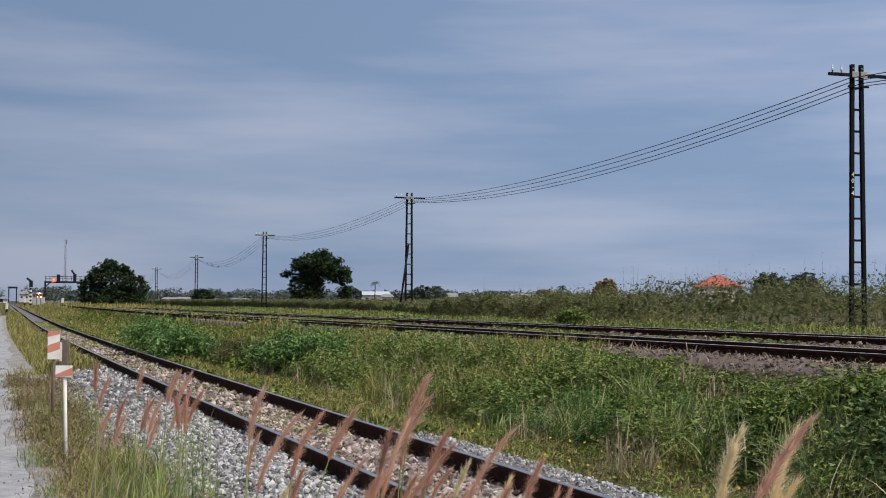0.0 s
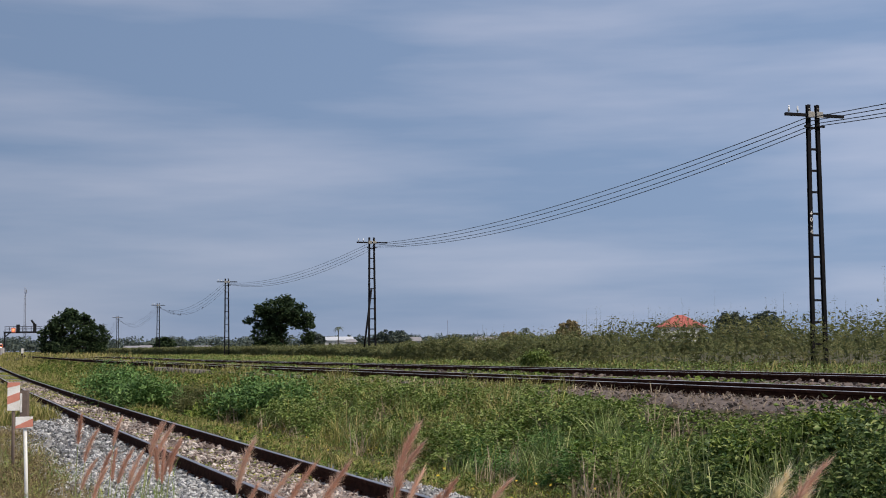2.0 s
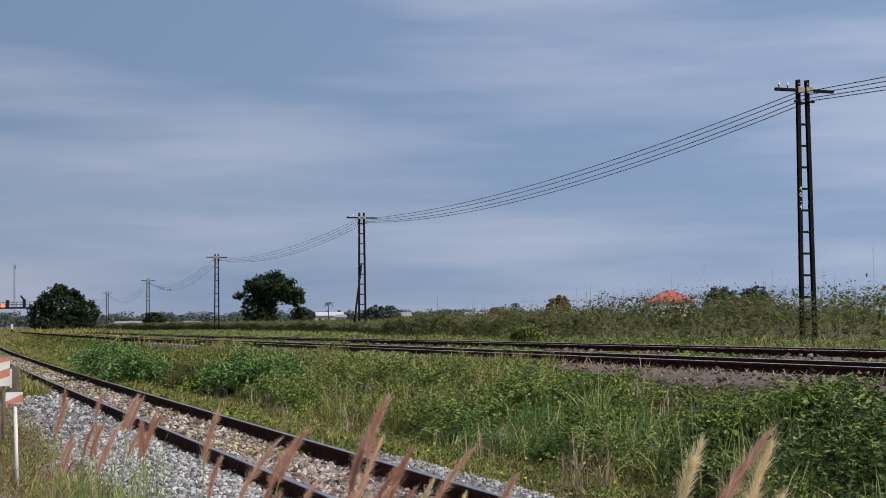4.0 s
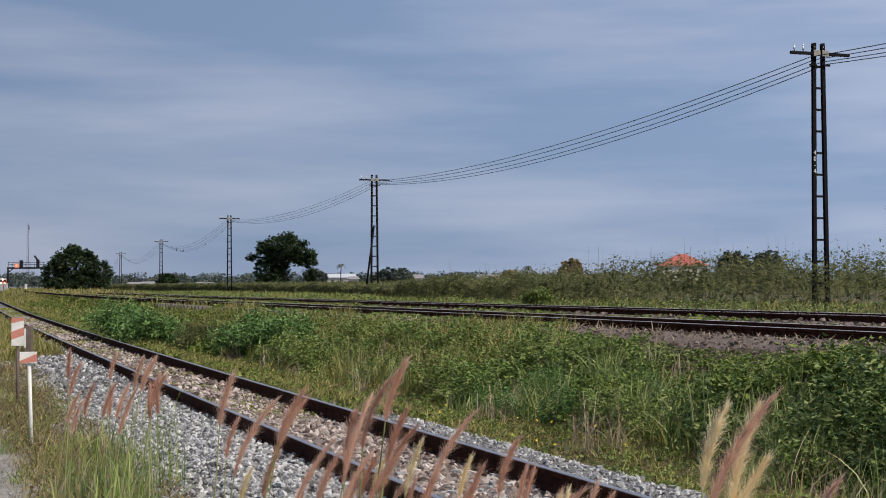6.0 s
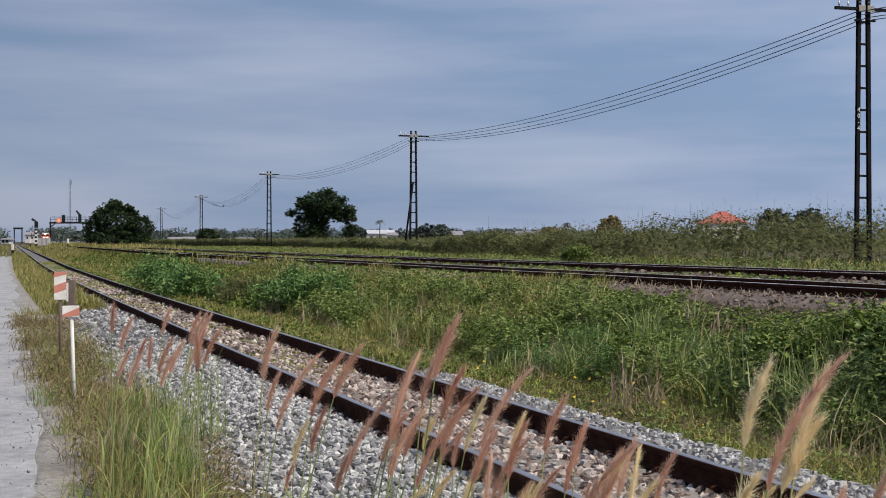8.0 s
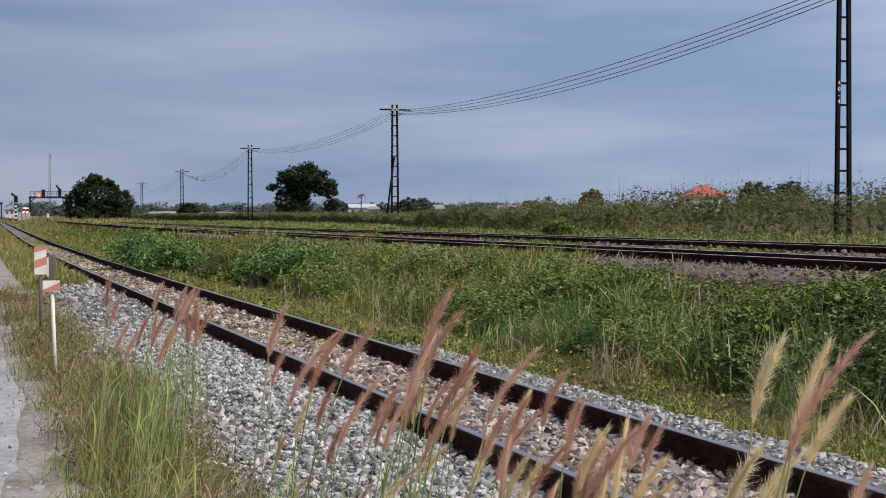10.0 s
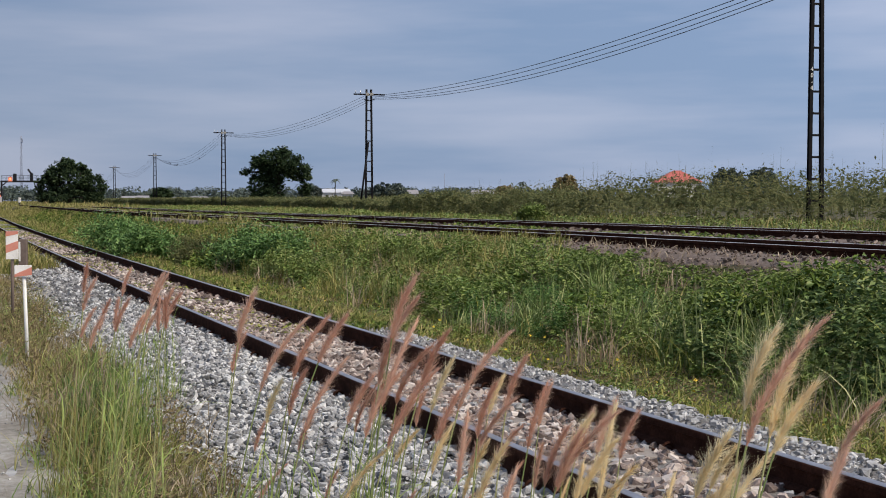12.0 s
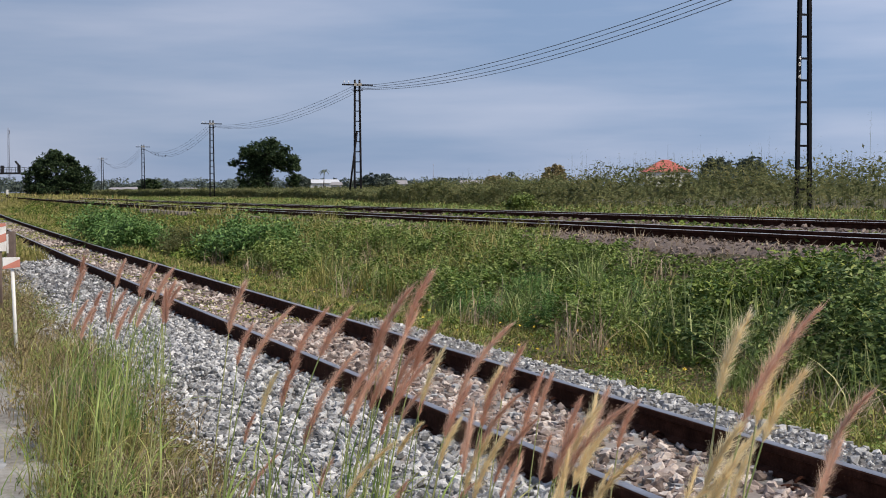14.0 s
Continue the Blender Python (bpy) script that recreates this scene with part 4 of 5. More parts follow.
def stones(name, seed, k, s_range, n_range, size, mat, label, power=1.0, lift=0.0, mask=None):
    rng = np.random.default_rng(seed)
    s, n = spread(rng, k, s_range, n_range, power)
    if mask:
        ok = patchy(s, n, mask[0], seed, rng, *mask[1:])
        s, n = s[ok], n[ok]
    keep = np.ones(len(s), bool)
    for side in (-0.5325, 0.5325):
        keep &= np.abs(n - bend_a(s) - 3.15 - side) > 0.05
    s, n = s[keep], n[keep]
    c = ground_points(s, n, lift)
    k = len(s)
    sz = size * (0.35 + 1.1 * rng.uniform(0, 1, k) ** 1.8)
    c[:, 2] += sz * 0.18 + rng.uniform(-0.006, 0.012, k)
    forms = [stone_template(rng) for _ in range(10)]
    pick = rng.integers(0, 10, k)
    T = np.stack([f_[0] for f_ in forms])[pick]
    a, b = rng.uniform(0, 2 * np.pi, k), rng.uniform(-0.9, 0.9, k)
    ca, sa, cb, sb = np.cos(a), np.sin(a), np.cos(b), np.sin(b)
    x = T[:, :, 0] * ca[:, None] - T[:, :, 1] * sa[:, None]
    y = T[:, :, 0] * sa[:, None] + T[:, :, 1] * ca[:, None]
    z = T[:, :, 2] * cb[:, None] + x * sb[:, None]
    x = x * cb[:, None] - T[:, :, 2] * sb[:, None]
    v = np.stack([x, y, z], -1) * (sz / 2)[:, None, None] + c[:, None, :]
    f = (np.arange(k)[:, None, None] * 10 + forms[0][1][None]).reshape(-1, 3)
    ob = array_mesh(name, v.reshape(-1, 3), f, mat)
    return tagged(ob, label, "ballast", kind="stuff")


stones("shoulder_ballast", 61, 19000, (4.6, 17), (1.2, 2.62), 0.050, M_STONE, "loose pale ballast stones on the shoulder", 1.2, 0.016)
stones("shoulder_ballast_far", 62, 5000, (16, 34), (1.25, 2.62), 0.06, M_STONE, "loose pale ballast stones on the shoulder", 1.5, 0.016)
stones("track_ballast", 63, 8000, (3.8, 17), (2.68, 3.64), 0.06, M_STONE_BROWN, "brownish stones between the rails", 1.2, 0.0)
stones("track_ballast_far", 64, 4500, (16, 60), (2.68, 3.64), 0.08, M_STONE_BROWN, "brownish stones between the rails", 1.5, 0.0)
stones("outer_ballast", 65, 7000, (3.2, 14), (3.72, 4.6), 0.038, M_STONE, "pale stones beyond the far rail", 1.2)
stones("upper_ballast", 67, 8000, (1, 34), (8.1, 11.0), 0.058, M_STONE_PINK, "pinkish stones of the upper bed", 1.2, 0.02)
stones("upper_ballast_far_side", 68, 4000, (2, 60), (11.0, 15.6), 0.085, M_STONE_PINK, "pinkish stones of the upper bed", 1.2, 0.02)
stones("verge_gravel", 69, 3000, (4, 26), (0.45, 1.3), 0.03, M_STONE, "scattered small stones on the verge", 1.3)
stones("road_gravel", 70, 2500, (5.5, 30), (-1.2, 0.7), 0.018, M_STONE, "fine loose gravel on the road", 1.5, 0.008)


# ---- bushes ----
def build_bush(x, y, height, r, label, seed, mat=None, leaf=0.085):
    rng = np.random.default_rng(seed)
    z = level_at(x, y)
    bush = holder("bush", Matrix.Translation((x, y, z)), label, "bush", "trackside bushes")
    bm = bmesh.new()
    tips = []
    for k in range(14):
        a = rng.uniform(0, 2 * np.pi)
        q = rng.uniform(0.2, 0.9) * r
        tip = (q * math.cos(a), q * math.sin(a), height * rng.uniform(0.5, 1.0) * (1 - 0.45 * (q / r) ** 2))
        tips.append(tip)
        add_rod(bm, (0.04 * math.cos(a), 0.04 * math.sin(a), -0.05), tip, 0.014, 0.005, 5)
    part("stems", bm, M_BARK, bush)
    pts = []
    for tip in tips:
        m = 460
        d = rng.standard_normal((m, 3)) * np.array([0.19, 0.19, 0.13]) * r
        along_stem = rng.uniform(0.45, 1.05, m)[:, None]
        pts.append(np.array(tip) * along_stem + d)
    p = np.concatenate(pts)
    p = p[p[:, 2] > 0.02]
    v, f = leaf_arrays(p, leaf * rng.uniform(0.6, 1.5, len(p)), rng, flat=0.6, narrow=0.4)
    tagged(array_mesh("foliage", v, f, mat or M_FERN, bush), kind="stuff")


build_bush(*at(-0.206, 33.0), 1.0, 1.1, "feathery blue-green bush between the tracks", 71)
build_bush(*at(-0.186, 31.5), 0.85, 0.9, "feathery blue-green bush between the tracks", 72)
build_bush(*at(-0.114, 28.5), 1.05, 1.0, "bright green bushy shrub between the tracks", 73)
build_bush(*at(-0.092, 27.5), 0.95, 0.85, "bright green bushy shrub between the tracks", 74)
build_bush(*at(-0.150, 30.0), 0.7, 0.7, "low brownish shrub between the tracks", 75, M_WEED)
build_bush(*at(0.098, 41.0), 0.5, 0.5, "pale green leafy weed behind the far track", 82, M_SPRIG)
build_bush(*at(0.150, 14.8), 0.4, 0.5, "dense green shrub on the slope", 78, M_LEAF_VINE, 0.07)
build_bush(*at(0.285, 12.4), 0.42, 0.6, "dark leafy shrub on the slope", 79, M_LEAF_VINE, 0.07)
build_bush(*at(0.330, 12.2), 0.45, 0.6, "dark leafy shrub on the slope", 80, M_LEAF_VINE, 0.07)
build_bush(*at(0.245, 12.8), 0.4, 0.5, "dark leafy shrub on the slope", 81, M_LEAF_VINE, 0.07)


# ---- marker posts by the road ----
def striped_plate(w, h, parent, origin, cuts, name="plate"):
    """A white plate with raised slanting red stripes; cuts: (low, high) of each stripe's left edge and its slant."""
    x0, y0, z0 = origin
    plate = box_part(name, (w, 0.012, h), origin, M_WHITE, parent, "white plate with red slanting stripes", bevel=0.003)
    for lo, hi, slant in cuts:
        bm = bmesh.new()
        pts = [(-w / 2, lo), (w / 2, lo + slant), (w / 2, hi + slant), (-w / 2, hi)]
        pts = [(px, min(h / 2, max(-h / 2, pz))) for px, pz in pts]
        vs = [bm.verts.new((x0 + px, y0 - 0.0085, z0 + pz)) for px, pz in pts]
        vb = [bm.verts.new((x0 + px, y0 - 0.003, z0 + pz)) for px, pz in pts]
        bm.faces.new(vs)
        for k in range(4):
            q = (k + 1) % 4
            try:
                bm.faces.new((vs[k], vb[k], vb[q], vs[q]))
            except ValueError:
                pass
        part("stripe", bm, M_RED, plate, "faded red stripe")
    return plate


x, y = at(-0.2742, 11.9)
z = level_at(x, y)
post = holder("marker_post", Matrix.Translation((x, y, z)) @ Matrix.Rotation(radians(14), 4, "Z"), "thin white marker post with red and white plate", "marker post", "marker posts")
rod_part("post", (0.03, 0, -0.15), (0, 0, 0.86), 0.0155, M_WHITE, post, sides=10)
striped_plate(0.145, 0.10, post, (-0.005, -0.026, 0.83), [(-0.10, -0.03, 0.065)])
x, y = at(-0.2825, 15.7)
z = level_at(x, y)
post = holder("marker_post", Matrix.Translation((x, y, z)) @ Matrix.Rotation(radians(14), 4, "Z"), "marker post with tall striped red and white board", "marker post", "marker posts")
rod_part("post", (0.0, 0, -0.15), (0, 0, 1.05), 0.019, M_POST_OLD, post, "rusty thin post", sides=10)
striped_plate(0.135, 0.32, post, (0, -0.026, 0.92), [(0.10, 0.20, 0.03), (-0.09, 0.0, 0.05)], "board")
x, y = at(-0.2745, 26.0)
z = level_at(x, y)
post = holder("trackside_post", Matrix.Translation((x, y, z)), "short weathered brown concrete post beside the track", "post")
box_part("shaft", (0.15, 0.13, 0.86), (0, 0, 0.25), M_POST_OLD, post, bevel=0.015)
box_part("face_strip", (0.035, 0.008, 0.36), (-0.05, -0.071, 0.45), M_WHITE, post, "white painted strip")


def build_marker(b, d, h, base):
    x, y = at(b, d)
    ob = holder("distance_marker", Matrix.Translation((x, y, base)), "short white marker with a black foot", "marker post", "distance markers")
    box_part("foot", (0.24, 0.2, h * 0.55), (0, 0, h * 0.2), M_BLACK, ob, bevel=0.02)
    box_part("shaft", (0.26, 0.22, h * 0.62), (0, 0, h * 0.755), M_WHITE, ob, "white painted shaft", bevel=0.03)


build_marker(-0.3175, 153, 1.05, -0.1)
build_marker(-0.2767, 185, 1.1, 0.55)
build_marker(-0.2254, 170, 1.05, 0.62)
build_marker(-0.3045, 250, 1.3, 0.4)


# ---- signals ----
x0, y0 = at(-0.2896, 300)
gantry = holder("signal_gantry", Matrix.Translation((x0, y0, FIELD)), "dark steel signal gantry spanning two tracks", "signal gantry")
box_part("column", (0.32, 0.32, 5.1), (0, 0, 2.4), M_BLACK, gantry)
box_part("column", (0.32, 0.32, 5.1), (7.9, 0.5, 2.4), M_BLACK, gantry)
box_part("beam", (8.3, 0.42, 0.40), (3.95, 0, 4.85), M_BLACK, gantry)
rod_part("knee_brace", (0.1, 0, 3.9), (1.1, 0, 4.75), 0.12, M_BLACK, gantry)
for k in range(9):
    rod_part("railing_post", (0.1 + 0.95 * k, -0.15, 5.0), (0.1 + 0.95 * k, -0.15, 6.1), 0.05, M_BLACK, gantry)
rod_part("railing", (0, -0.15, 6.1), (8.2, -0.15, 6.1), 0.05, M_BLACK, gantry)
rod_part("railing", (0, -0.15, 5.6), (8.2, -0.15, 5.6), 0.05, M_BLACK, gantry)
M_SIGNAL = glow("red_signal_light", (1.0, 0.16, 0.06), 3.0)
M_ORANGE = material("orange_signal_board", [(0.75, 0.26, 0.16), (0.85, 0.36, 0.24)], bump=0, rough=0.6)
head = box_part("signal_head", (0.85, 0.3, 1.0), (2.0, -0.35, 5.35), M_ORANGE, gantry, "orange signal board")
rod_part("signal_lens", (2.0, -0.55, 5.35), (2.0, -0.5, 5.35), 0.26, M_SIGNAL, head, "glowing red lens", sides=14)
box_part("signal_head", (0.75, 0.35, 1.7), (3.0, -0.35, 5.7), M_BLACK, gantry, bevel=0.06)
box_part("signal_head", (0.7, 0.35, 2.0), (6.6, -0.35, 5.7), M_BLACK, gantry, bevel=0.1)
rod_part("route_arm", (6.6, -0.35, 6.5), (5.85, -0.35, 7.5), 0.22, M_BLACK, gantry, sides=10)

x0, y0 = at(-0.3002, 250)
signal = holder("striped_signal", Matrix.Translation((x0, y0, 0.5)), "black and white striped signal post with hood", "railway signal")
for k in range(9):
    box_part("band", (0.34, 0.34, 0.36), (0, 0, 0.2 + 0.355 * k), M_WHITE if k % 2 else M_BLACK, signal)
box_part("signal_head", (0.62, 0.4, 1.15), (0.05, 0, 3.95), M_BLACK, signal, bevel=0.05)
rod_part("route_arm", (0.1, 0, 4.4), (-0.75, 0, 5.0), 0.2, M_BLACK, signal, sides=10)

x0, y0 = at(-0.3163, 600)
frame_2 = holder("track_portal", Matrix.Translation((x0, y0, 0.4)), "far dark steel portal over the track", "portal")
box_part("column", (0.4, 0.4, 7.0), (0, 0, 3.5), M_BLACK, frame_2)
box_part("column", (0.4, 0.4, 7.0), (3.4, 0, 3.5), M_BLACK, frame_2)
box_part("beam", (4.2, 0.5, 0.8), (1.7, 0, 6.8), M_BLACK, frame_2)

M_CABINET = material("pale_grey_cabinet_paint", [(0.40, 0.38, 0.38), (0.55, 0.53, 0.53)], scale=2, rough=0.6)
for k in range(3):
    x0, y0 = at(-0.2973 + 0.0031 * k, 285)
    cab = holder("relay_cabinet", Matrix.Translation((x0, y0, 0.5)), "pale grey trackside relay cabinet", "cabinet", "relay cabinets")
    box_part("body", (0.7, 0.6, 1.55), (0, 0, 0.78), M_CABINET, cab, bevel=0.03)
    box_part("roof", (0.8, 0.7, 0.09), (0, 0, 1.60), M_CABINET, cab)
    box_part("door", (0.56, 0.03, 1.3), (0, -0.315, 0.8), M_CABINET, cab)

# lattice mast
x0, y0 = at(-0.2750, 900)
M_MAST = material("pale_mast_steel", [(0.18, 0.20, 0.26), (0.26, 0.28, 0.34)], rough=0.6, bump=0)
mast = holder("lattice_mast", Matrix.Translation((x0, y0, FIELD)), "tall thin grey lattice radio mast", "radio mast")
for sx, sy in ((-1, -1), (1, -1), (0, 1)):
    rod_part("mast_leg", (sx * 0.75, sy * 0.75, 0), (sx * 0.5, sy * 0.5, 43), 0.12, M_MAST, mast, sides=5)
for k in range(22):
    bm = bmesh.new()
    z = 1.9 * k
    w = 0.75 - 0.25 * z / 43
    for (ax, ay), (bx, by) in (((-1, -1), (1, -1)), ((1, -1), (0, 1)), ((0, 1), (-1, -1))):
        add_rod(bm, (ax * w, ay * w, z), (bx * w, by * w, z + 1.9), 0.07, sides=4)
    part("bracing", bm, M_MAST, mast)
box_part("antenna", (0.5, 0.3, 2.6), (0.85, -0.6, 40), M_MAST, mast)
x0, y0 = at(0.0338, 900)
mast = holder("thin_mast", Matrix.Translation((x0, y0, FIELD)), "very thin far grey mast", "radio mast")
rod_part("shaft", (0, 0, 0), (0, 0, 18.5), 0.22, M_MAST, mast, r2=0.12)

# ---- far houses ----
M_ROOF_RED = material("red_tile_roof", [(0.36, 0.095, 0.08), (0.46, 0.14, 0.12)], scale=0.8, rough=0.8, bump=0.2)
M_ROOF_PALE = material("dull_sheet_roof", [(0.24, 0.23, 0.24), (0.32, 0.30, 0.31)], scale=0.4, rough=0.6)
M_ROOF_WHITE = material("white_sheet_roof", [(0.46, 0.48, 0.52), (0.58, 0.59, 0.62)], scale=0.4, rough=0.5)
M_WALL = material("whitewashed_wall", [(0.55, 0.54, 0.53), (0.72, 0.71, 0.70)], scale=0.5, rough=0.9)
M_DARK = material("dark_window_glass", [(0.02, 0.02, 0.025), (0.04, 0.04, 0.05)], rough=0.15, bump=0)


def build_house(b, d, w, depth, eave, ridge, roof_mat, label, hip=1.0):
    x, y = at(b, d)
    house = holder("house", Matrix.Translation((x, y, FIELD)), label, "house", "far houses")
    box_part("wall", (w, depth, eave), (0, 0, eave / 2), M_WALL, house)
    bm = bmesh.new()
    o = 0.6
    c = [bm.verts.new(p) for p in ((-w / 2 - o, -depth / 2 - o, eave), (w / 2 + o, -depth / 2 - o, eave), (w / 2 + o, depth / 2 + o, eave), (-w / 2 - o, depth / 2 + o, eave))]
    r = [bm.verts.new(((-w / 2 - o) * (1 - hip), 0, ridge)), bm.verts.new(((w / 2 + o) * (1 - hip), 0, ridge))]
    for face in ((c[0], c[1], r[1], r[0]), (c[2], c[3], r[0], r[1]), (c[1], c[2], r[1]), (c[3], c[0], r[0]), (c[3], c[2], c[1], c[0])):
        bm.faces.new(face)
    part("roof", bm, roof_mat, house)
    for k in range(max(2, int(w // 3))):
        px = -w / 2 + w * (k + 0.5) / max(2, int(w // 3))
        win = box_part("window", (1.1, 0.12, 1.2), (px, -depth / 2 - 0.02, eave * 0.62), M_WALL, house)
        box_part("pane", (0.9, 0.05, 1.0), (px, -depth / 2 - 0.09, eave * 0.62), M_DARK, win)


build_house(0.206, 370, 12.0, 8.0, 5.6, 8.9, M_ROOF_RED, "house with a red hipped tile roof behind weeds", 0.85)
build_house(-0.049, 500, 13.0, 8.0, 3.6, 5.0, M_ROOF_WHITE, "long low house with pale sheet roof", 0.1)
build_house(-0.0375, 480, 3.6, 5.0, 2.9, 3.9, M_ROOF_PALE, "small white far house", 0.3)
build_house(0.008, 450, 5.2, 6.0, 2.9, 4.2, M_ROOF_PALE, "small far house with pale roof", 0.15)
build_house(0.062, 460, 7.5, 6.0, 3.0, 4.2, M_ROOF_PALE, "far white house with a dull roof", 0.15)
build_house(0.068, 450, 4.0, 5.0, 3.0, 4.0, M_ROOF_PALE, "small white far house", 0.2)
build_house(-0.196, 480, 6.0, 6.0, 1.5, 2.3, M_ROOF_PALE, "low pale far house", 0.2)
build_house(-0.186, 470, 5.0, 6.0, 1.5, 2.4, M_ROOF_PALE, "low far house with a dull roof", 0.2)
build_house(-0.146, 500, 6.0, 6.0, 1.5, 2.2, M_ROOF_PALE, "low white far house", 0.2)
build_house(-0.166, 520, 8.0, 6.0, 1.4, 2.1, M_ROOF_PALE, "low white far house", 0.2)
build_house(-0.3035, 700, 5.0, 6.0, 4.2, 5.6, M_ROOF_PALE, "white building beyond the signals", 0.2)
build_house(-0.3215, 420, 2.4, 4.0, 1.3, 1.7, M_ROOF_PALE, "low white shed beside the line", 0.1)


def build_palm(b, d, h, seed):
    x, y = at(b, d)
    rng = np.random.default_rng(seed)
    palm = holder("palm_tree", Matrix.Translation((x, y, FIELD)), "tall thin palm with a small drooping crown", "palm tree", "far palms")
    bm = bmesh.new()
    add_rod(bm, (0, 0, 0), (0.3, 0, h * 0.5), 0.2, 0.15, 7)
    add_rod(bm, (0.3, 0, h * 0.5), (0.4, 0, h), 0.15, 0.12, 7)
    part("trunk", bm, M_BARK, palm)
    for k in range(13):
        a = 2 * math.pi * k / 13 + rng.uniform(-0.2, 0.2)
        up = rng.uniform(0.1, 1.0)
        v, f = [], []
        for i in range(7):
            t = i / 6
            r, z = 1.9 * t, h + up * 1.6 * t - 2.0 * t * t
            w = 0.28 * math.sin(math.pi * min(0.95, t * 0.85 + 0.12))
            c = Vector((0.4 + r * math.cos(a), r * math.sin(a), z))
            s = Vector((-math.sin(a), math.cos(a), 0)) * w
            v += [c - s - Vector((0, 0, w * 0.6)), c, c + s - Vector((0, 0, w * 0.6))]
            if i:
                j = 3 * i
                f += [(j - 3, j - 2, j + 1, j), (j - 2, j - 1, j + 2, j + 1)]
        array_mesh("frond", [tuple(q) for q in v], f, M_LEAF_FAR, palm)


build_palm(-0.0473, 450, 7.6, 91)
build_palm(0.0905, 420, 6.3, 92)
build_palm(-0.005, 520, 5.3, 93)


# ---- locomotive that comes slowly nearer ----
def build_train():
    M_BODY = material("orange_red_locomotive_paint", [(0.50, 0.10, 0.05), (0.62, 0.16, 0.08)], scale=1, rough=0.4, bump=0.05)
    M_LAMP = glow("headlamp_glass", (1.0, 0.86, 0.68), 9.0)
    loco = holder("locomotive", Matrix(), "orange-red diesel locomotive with lit headlamps", "locomotive")
    box_part("body", (2.6, 11.0, 2.2), (0, 6.2, 2.0), M_BODY, loco, bevel=0.12)
    box_part("nose", (2.4, 1.5, 1.5), (0, 0.4, 1.65), M_BODY, loco, bevel=0.15)
    box_part("roof", (2.3, 10.8, 0.5), (0, 6.2, 3.3), M_CABINET, loco, "grey roof", bevel=0.15)
    box_part("underframe", (2.3, 11.6, 0.55), (0, 6.0, 0.65), M_BLACK, loco)
    for side in (-0.62, 0.62):
        box_part("windscreen", (0.95, 0.05, 0.6), (side, 0.66, 2.72), M_DARK, loco)
        rod_part("headlamp", (side, -0.42, 1.9), (side, -0.34, 1.9), 0.23, M_LAMP, loco, "lit round headlamp", sides=14)
    rod_part("headlamp", (0, 0.55, 3.25), (0, 0.64, 3.25), 0.22, M_LAMP, loco, "lit round headlamp", sides=14)
    for k in range(4):
        for side in (-0.53, 0.53):
            yy = (1.6, 3.4, 8.8, 10.6)[k]
            rod_part("wheel", (side - 0.06, yy, 0.45), (side + 0.06, yy, 0.45), 0.45, M_RUST, loco, sides=18)
    return loco


LOCO = build_train()


# ---- birds on the wires ----
def build_birds():
    rng = random.Random(6)
    bird = None
    for k, t in enumerate((0.62, 0.66, 0.69, 0.73, 0.76, 0.79, 0.71, 0.30)):
        m = Matrix.Translation(wire_point(3, *WIRE_OFF[(3, 3, 1, 3, 1, 3, 2, 3)[k]], t)) @ Matrix.Rotation(rng.uniform(-0.6, 0.6), 4, "Z") @ Matrix.Diagonal((0.62, 0.62, 0.62, 1))
        if bird is None:
            bird = holder("bird", m, "small dark bird perched on a wire", "bird", "birds on the wires")
            bm = bmesh.new()
            bmesh.ops.create_uvsphere(bm, u_segments=10, v_segments=7, radius=1, matrix=Matrix.Translation((0, 0, 0.16)) @ Matrix.Rotation(0.6, 4, "Y") @ Matrix.Diagonal((0.09, 0.085, 0.16, 1)))
            part("body", bm, M_BLACK, bird)
            bm = bmesh.new()
            bmesh.ops.create_uvsphere(bm, u_segments=8, v_segments=6, radius=0.065, matrix=Matrix.Translation((0.10, 0, 0.32)))
            add_rod(bm, (0.15, 0, 0.32), (0.21, 0, 0.31), 0.018, 0.003, 6)
            part("bird_head", bm, M_BLACK, bird)
            for side in (-0.025, 0.025):
                rod_part("leg", (0.02, side, 0.07), (0.0, side * 0.2, -0.022), 0.012, M_BLACK, bird, sides=5)
            box_part("tail", (0.05, 0.06, 0.2), (-0.12, 0, 0.0), M_BLACK, bird, turn=Matrix.Rotation(0.5, 4, "Y"))
        else:
            copy_thing(bird, m)


build_birds()


